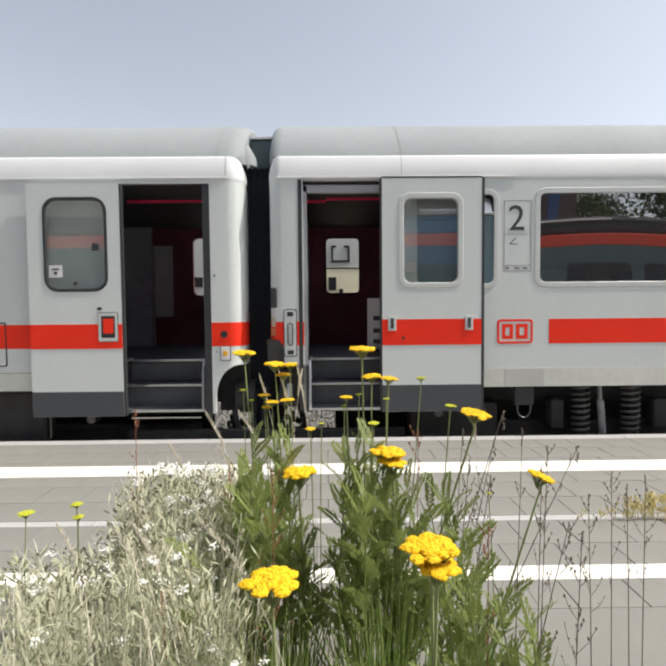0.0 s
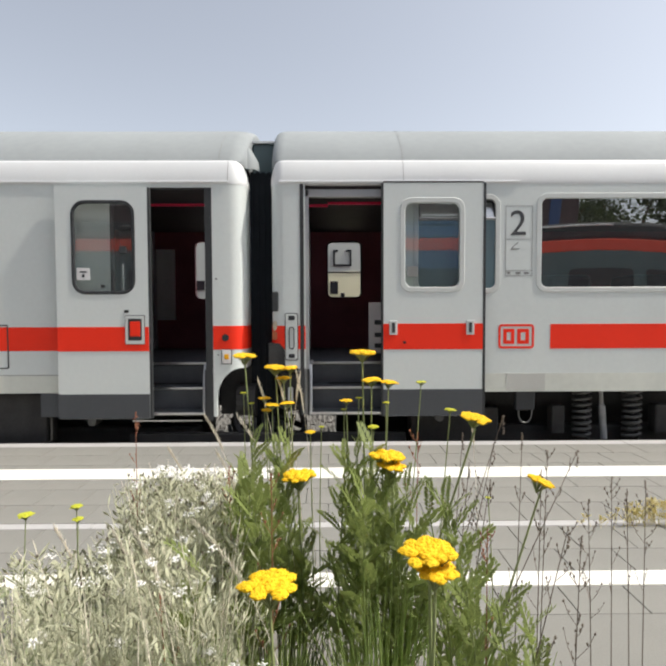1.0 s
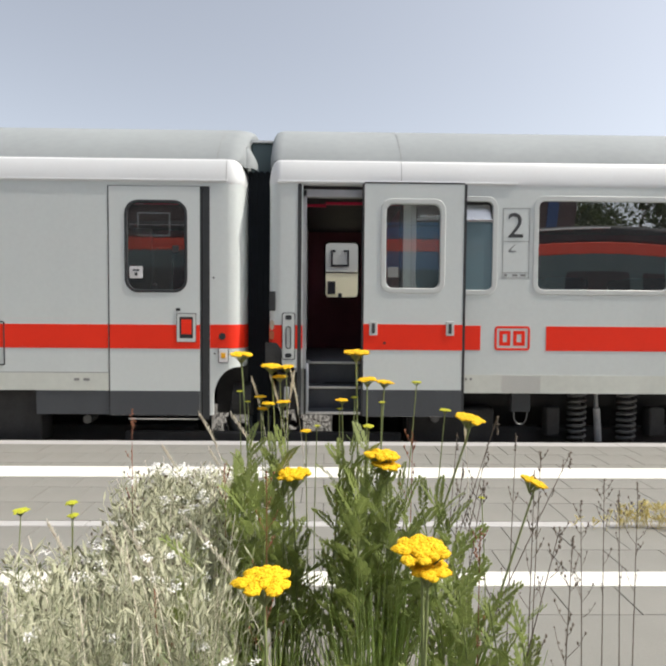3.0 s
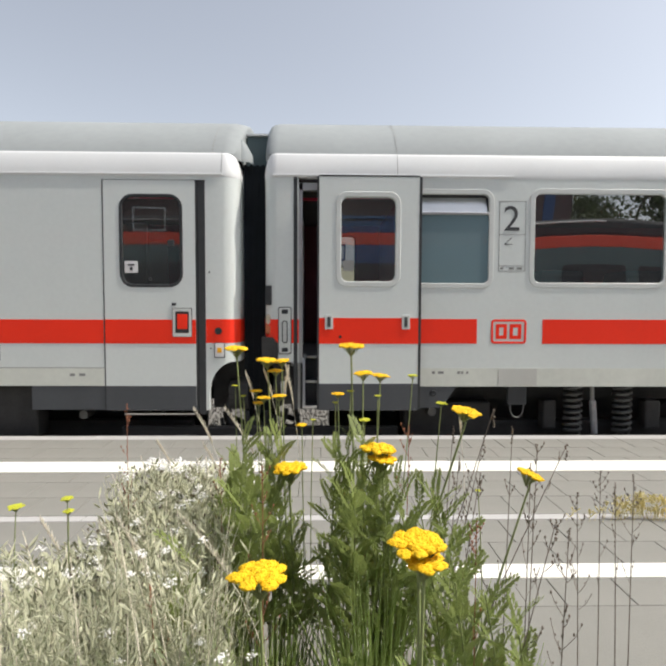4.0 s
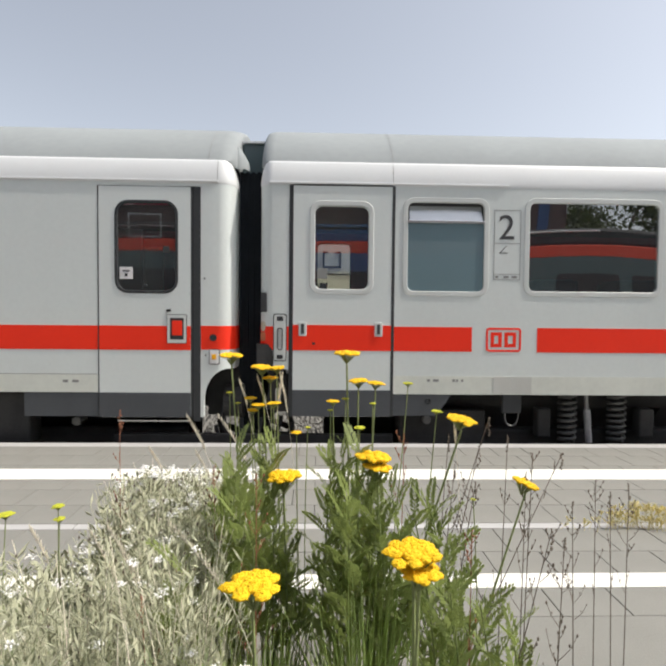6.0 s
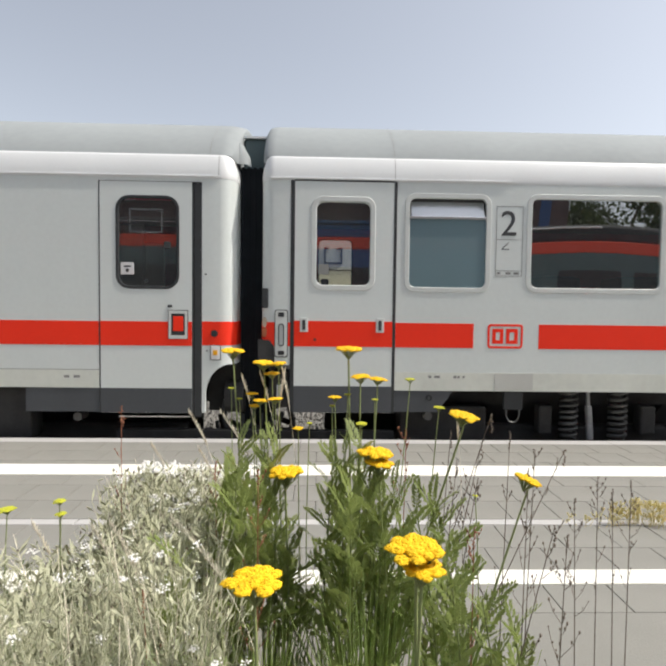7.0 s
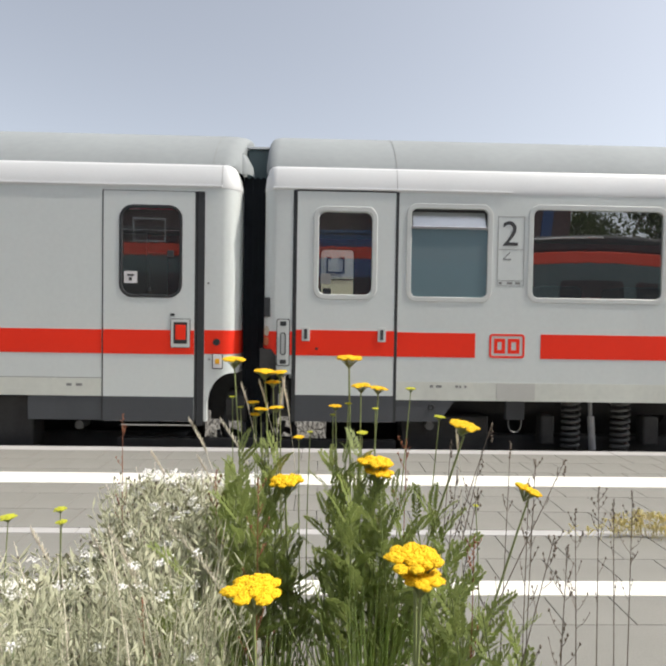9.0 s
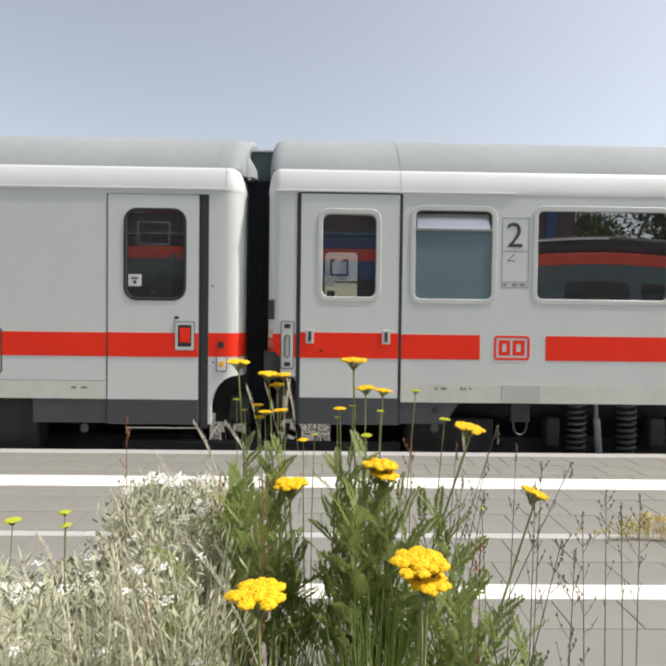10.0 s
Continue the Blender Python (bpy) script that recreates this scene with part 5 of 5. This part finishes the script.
def seed_grass(x, y, z, bend, head, seed, mat=None):
    """A dry grass stalk with a drooping feathery seed head that ends at (x, y, z)."""
    rng = random.Random(3000 + seed)
    foot = Vector((x + bend, y + rng.uniform(-0.05, 0.05), 0))
    g = thing("dry_grass", tuple(foot), "tall dry straw-coloured grass with a seed head", "grass", "dry grasses on the platform")
    tip = Vector((x, y, z))

    def spine(s):
        return Vector((foot.x + (tip.x - foot.x) * s ** 3, foot.y + (tip.y - foot.y) * s, z * s * (1.06 - 0.06 * s ** 4)))

    part("stalk", tube(bmesh.new(), [spine(i / 12) for i in range(13)], [0.0015 - 0.00008 * i for i in range(13)], 5), mat or STRAW, g)
    bm = bmesh.new()
    start = 1 - head / z
    for i in range(46):
        s = start + (1 - start) * (i + rng.uniform(-0.8, 0.8)) / 46
        p = spine(s)
        a = i * 2.4
        w = rng.uniform(0.4, 1.4) * (0.0042 * math.sin(math.pi * min(1, 0.15 + 0.85 * i / 45)) + 0.0015)
        e = p + Vector((math.cos(a) * w, math.sin(a) * w, 0.010)) + (tip - foot).normalized() * 0.006
        tube(bm, [p, (p + e) / 2 + Vector((0, 0, 0.001)), e], [0.0004, 0.0011, 0.0002], 4, caps=False)
    part("seed_head", bm, mat or STRAW, g)
    return g


def twig_weed(x, y, z, bend, seed, mat=None, branches=9):
    """A dry branched weed stalk with small seed capsules."""
    rng = random.Random(4000 + seed)
    foot = Vector((x + bend, y, 0))
    t = thing("dry_weed", tuple(foot), "dry dark brown branched weed stalk with seed capsules", "weed", "dry stalks on the platform")
    tip = Vector((x, y, z))
    bm, caps = bmesh.new(), bmesh.new()
    tube(bm, [foot, foot.lerp(tip, 0.5) + Vector((bend * 0.06, 0, 0)), tip], [0.0019, 0.0016, 0.0009], 5)
    for i in range(branches):
        s = rng.uniform(0.42, 0.98)
        p = foot.lerp(tip, s)
        a = rng.uniform(0, 6.3)
        ln = rng.uniform(0.03, 0.10) * (1.25 - s)  + 0.012
        e = p + Vector((math.cos(a) * ln * 0.6, math.sin(a) * ln * 0.6, ln))
        tube(bm, [p, (p + e) / 2 + Vector((math.cos(a), math.sin(a), 0)) * ln * 0.1, e], [0.0009, 0.0008, 0.0006], 4, caps=False)
        for q in (0.6, 1.0):
            c = p.lerp(e, q)
            bmesh.ops.create_icosphere(caps, subdivisions=1, radius=rng.uniform(0.0020, 0.0036), matrix=Matrix.Translation(c) @ Matrix.Diagonal((0.8, 0.8, 1.6, 1)))
    for i in range(8):
        c = tip + Vector((rng.gauss(0, 0.002), rng.gauss(0, 0.002), -0.007 * i))
        bmesh.ops.create_icosphere(caps, subdivisions=1, radius=rng.uniform(0.002, 0.004), matrix=Matrix.Translation(c))
    part("stalk", bm, mat or TWIG, t)
    tagged(part("seed_spray", caps, mat or TWIG, t), kind="stuff")


GRASSES = []
GRASSES.append(seed_grass(-0.386, 1.6, 0.939, 0.16, 0.13, 0))
GRASSES.append(seed_grass(-0.279, 1.55, 0.948, 0.2, 0.16, 1))
GRASSES.append(seed_grass(-0.238, 1.7, 1.035, 0.1, 0.1, 2))
GRASSES.append(seed_grass(-0.177, 1.68, 1.051, 0.1, 0.12, 3))
GRASSES.append(seed_grass(-0.108, 1.66, 1.073, 0.07, 0.16, 4))
GRASSES.append(seed_grass(-0.092, 1.62, 1.064, -0.05, 0.1, 5))
GRASSES.append(seed_grass(-0.595, 1.9, 0.762, 0.14, 0.1, 6))
GRASSES.append(seed_grass(-0.355, 1.6, 0.826, 0.14, 0.14, 7))
GRASSES.append(seed_grass(-0.427, 1.1, 0.799, 0.16, 0.12, 8))
GRASSES.append(seed_grass(0.439, 1.6, 0.910, 0.03, 0.08, 9))
GRASSES.append(seed_grass(-0.696, 1.3, 0.718, 0.12, 0.1, 10))
GRASSES.append(seed_grass(-0.306, 1.12, 0.803, 0.24, 0.16, 11))
GRASSES.append(seed_grass(-0.485, 1.15, 0.769, 0.14, 0.14, 12))
GRASSES.append(seed_grass(-0.438, 1.2, 0.707, 0.1, 0.14, 13))
twig_weed(-0.645, 1.75, 0.925, 0.0, 0, DOCK, 10)
twig_weed(0.510, 1.5, 0.956, -0.26, 1, None, 5)
twig_weed(0.729, 1.5, 0.854, -0.34, 2, None, 8)
twig_weed(0.684, 1.6, 0.827, -0.02, 3, None, 12)
twig_weed(0.486, 1.5, 0.881, -0.16, 4, None, 10)
twig_weed(0.426, 1.55, 0.805, -0.06, 5, None, 12)
twig_weed(0.419, 1.6, 0.884, -0.05, 6, None, 4)
twig_weed(0.604, 1.6, 0.882, -0.02, 7, None, 3)
twig_weed(0.475, 1.5, 0.769, -0.1, 8, None, 12)
twig_weed(0.624, 1.5, 0.798, -0.01, 9, None, 8)
twig_weed(1.054, 1.7, 0.697, 0.0, 10, None, 10)
twig_weed(0.940, 1.7, 0.712, 0.01, 11, None, 10)
twig_weed(0.962, 1.65, 0.686, 0.02, 12, None, 8)
twig_weed(0.813, 1.6, 0.672, 0.02, 13, None, 12)
twig_weed(0.272, 1.55, 0.897, -0.01, 14, DOCK, 6)
twig_weed(-0.285, 1.5, 0.815, 0.01, 15, DOCK, 6)
twig_weed(-0.140, 1.3, 0.852, 0.0, 16, DOCK, 10)
twig_weed(0.542, 1.15, 0.775, -0.16, 17, None, 9)
twig_weed(0.596, 1.2, 0.733, -0.02, 19, None, 12)
twig_weed(0.375, 1.2, 0.751, 0, 21, DOCK, 7)
twig_weed(-0.359, 1.1, 0.659, 0.03, 22, DOCK, 6)

# low yellow-green tufts
rng = random.Random(91)
spec = []
for cx, cy, r, h0, n in ((0.40, 1.5, 0.05, 0.42, 60), (0.60, 1.25, 0.06, 0.30, 80), (-0.02, 1.35, 0.08, 0.34, 90), (0.14, 1.14, 0.09, 0.56, 190), (-0.14, 1.15, 0.07, 0.52, 120), (0.40, 1.15, 0.09, 0.42, 130), (-0.12, 1.40, 0.07, 0.5, 70), (0.12, 1.40, 0.08, 0.58, 110)):
    for i in range(n):
        a, q = rng.uniform(0, 6.3), r * math.sqrt(rng.random())
        x, y, h = cx + q * math.cos(a), cy + q * math.sin(a), h0 * rng.uniform(0.4, 1.1)
        k = rng.uniform(0.0, 0.15)
        spec.append(([(x, y, 0), (x + k * 0.4 * math.cos(a), y + k * 0.4 * math.sin(a), h * 0.6), (x + k * math.cos(a), y + k * math.sin(a), h)], [0.0030, 0.0026, 0.0006]))
stems_stuff("grass_tufts", spec, GRASSG, "yellow-green grass tufts at the foot of the stems")

spec, tips = [], []
for i in range(105):
    x, y = 1.95 + rng.gauss(0, 0.17), 3.015 + rng.gauss(0, 0.03)
    h, k = rng.uniform(0.04, 0.18) * (1 - min(0.7, abs(x - 1.95) * 1.3)), rng.uniform(-0.05, 0.05)
    spec.append(([(x, y, 0), (x + k * 0.4, y, h * 0.6), (x + k, y, h)], [0.0014, 0.0012, 0.0008]))
    for q in range(4):
        a = rng.uniform(-0.03, 0.03)
        p = Vector((x + k * 0.7, y, h * 0.75))
        spec.append(([tuple(p), (p.x + a * 0.6, y, p.z + 0.012), (p.x + a, y + rng.uniform(-0.01, 0.01), p.z + rng.uniform(0.015, 0.035))], [0.0015, 0.0024, 0.0032]))
stems_stuff("yellow_tuft", spec, TUFT, "low yellowed weed tuft growing from the paving joints")

# ---- paving pieces ----
S = 0.30


def slab_mesh(name, w, d, mat):
    bm = box(bmesh.new(), -w / 2, w / 2, -d / 2, d / 2, -0.03, 0.0, bevel=0.0025)
    me = bpy.data.meshes.new(name)
    bm.to_mesh(me)
    bm.free()
    me.materials.append(mat)
    return me


SLABME = slab_mesh("slab", S - 0.004, S - 0.003, SLAB)
COPEME = slab_mesh("coping_stone", 1.0 - 0.004, 0.145, COPING)
KERBME = slab_mesh("border_stone", 1.0 - 0.006, 0.075, COPING)
rng = random.Random(5)


def lay(name, me, x, y):
    o = new(name, me)
    o.parent = platform
    o.location = (x, y, 0.8 + rng.uniform(-0.0015, 0.0))


for i in range(-12, 13):
    lay("coping_stone", COPEME, 0.35 + i * 1.0, EDGE - 0.074)
    lay("border_stone", KERBME, 0.1 + i * 1.0, 3.0605)
for j in range(9):
    y = EDGE - 0.149 - S / 2 - S * j
    if j >= 6:
        y -= 0.081
    for i in range(-15, 16):
        lay("slab", SLABME, i * S + (S / 2 if j % 2 else 0.0), y)
y_low = EDGE - 0.149 - S * 9 - 0.081
part("paving", boxes((-60, 60, -3.6, y_low - 0.003, -0.035, -0.001)), SLAB, platform, "grey concrete paving")
for x0, x1 in ((-60, -4.654), (4.654, 60)):
    part("paving", boxes((x0, x1, y_low, EDGE - 0.15, -0.035, -0.004)), SLAB, platform, "grey concrete paving")
tagged(part("line_1", boxes((-60, 60, 3.925, 4.185, -0.01, 0.0035)), LINE), "worn white safety line along the platform edge", "line marking", kind="structure")
tagged(part("line_2", boxes((-60, 60, 2.345, 2.475, -0.01, 0.0035)), LINE), "worn white guide line on the paving", "line marking", kind="structure")

motions()
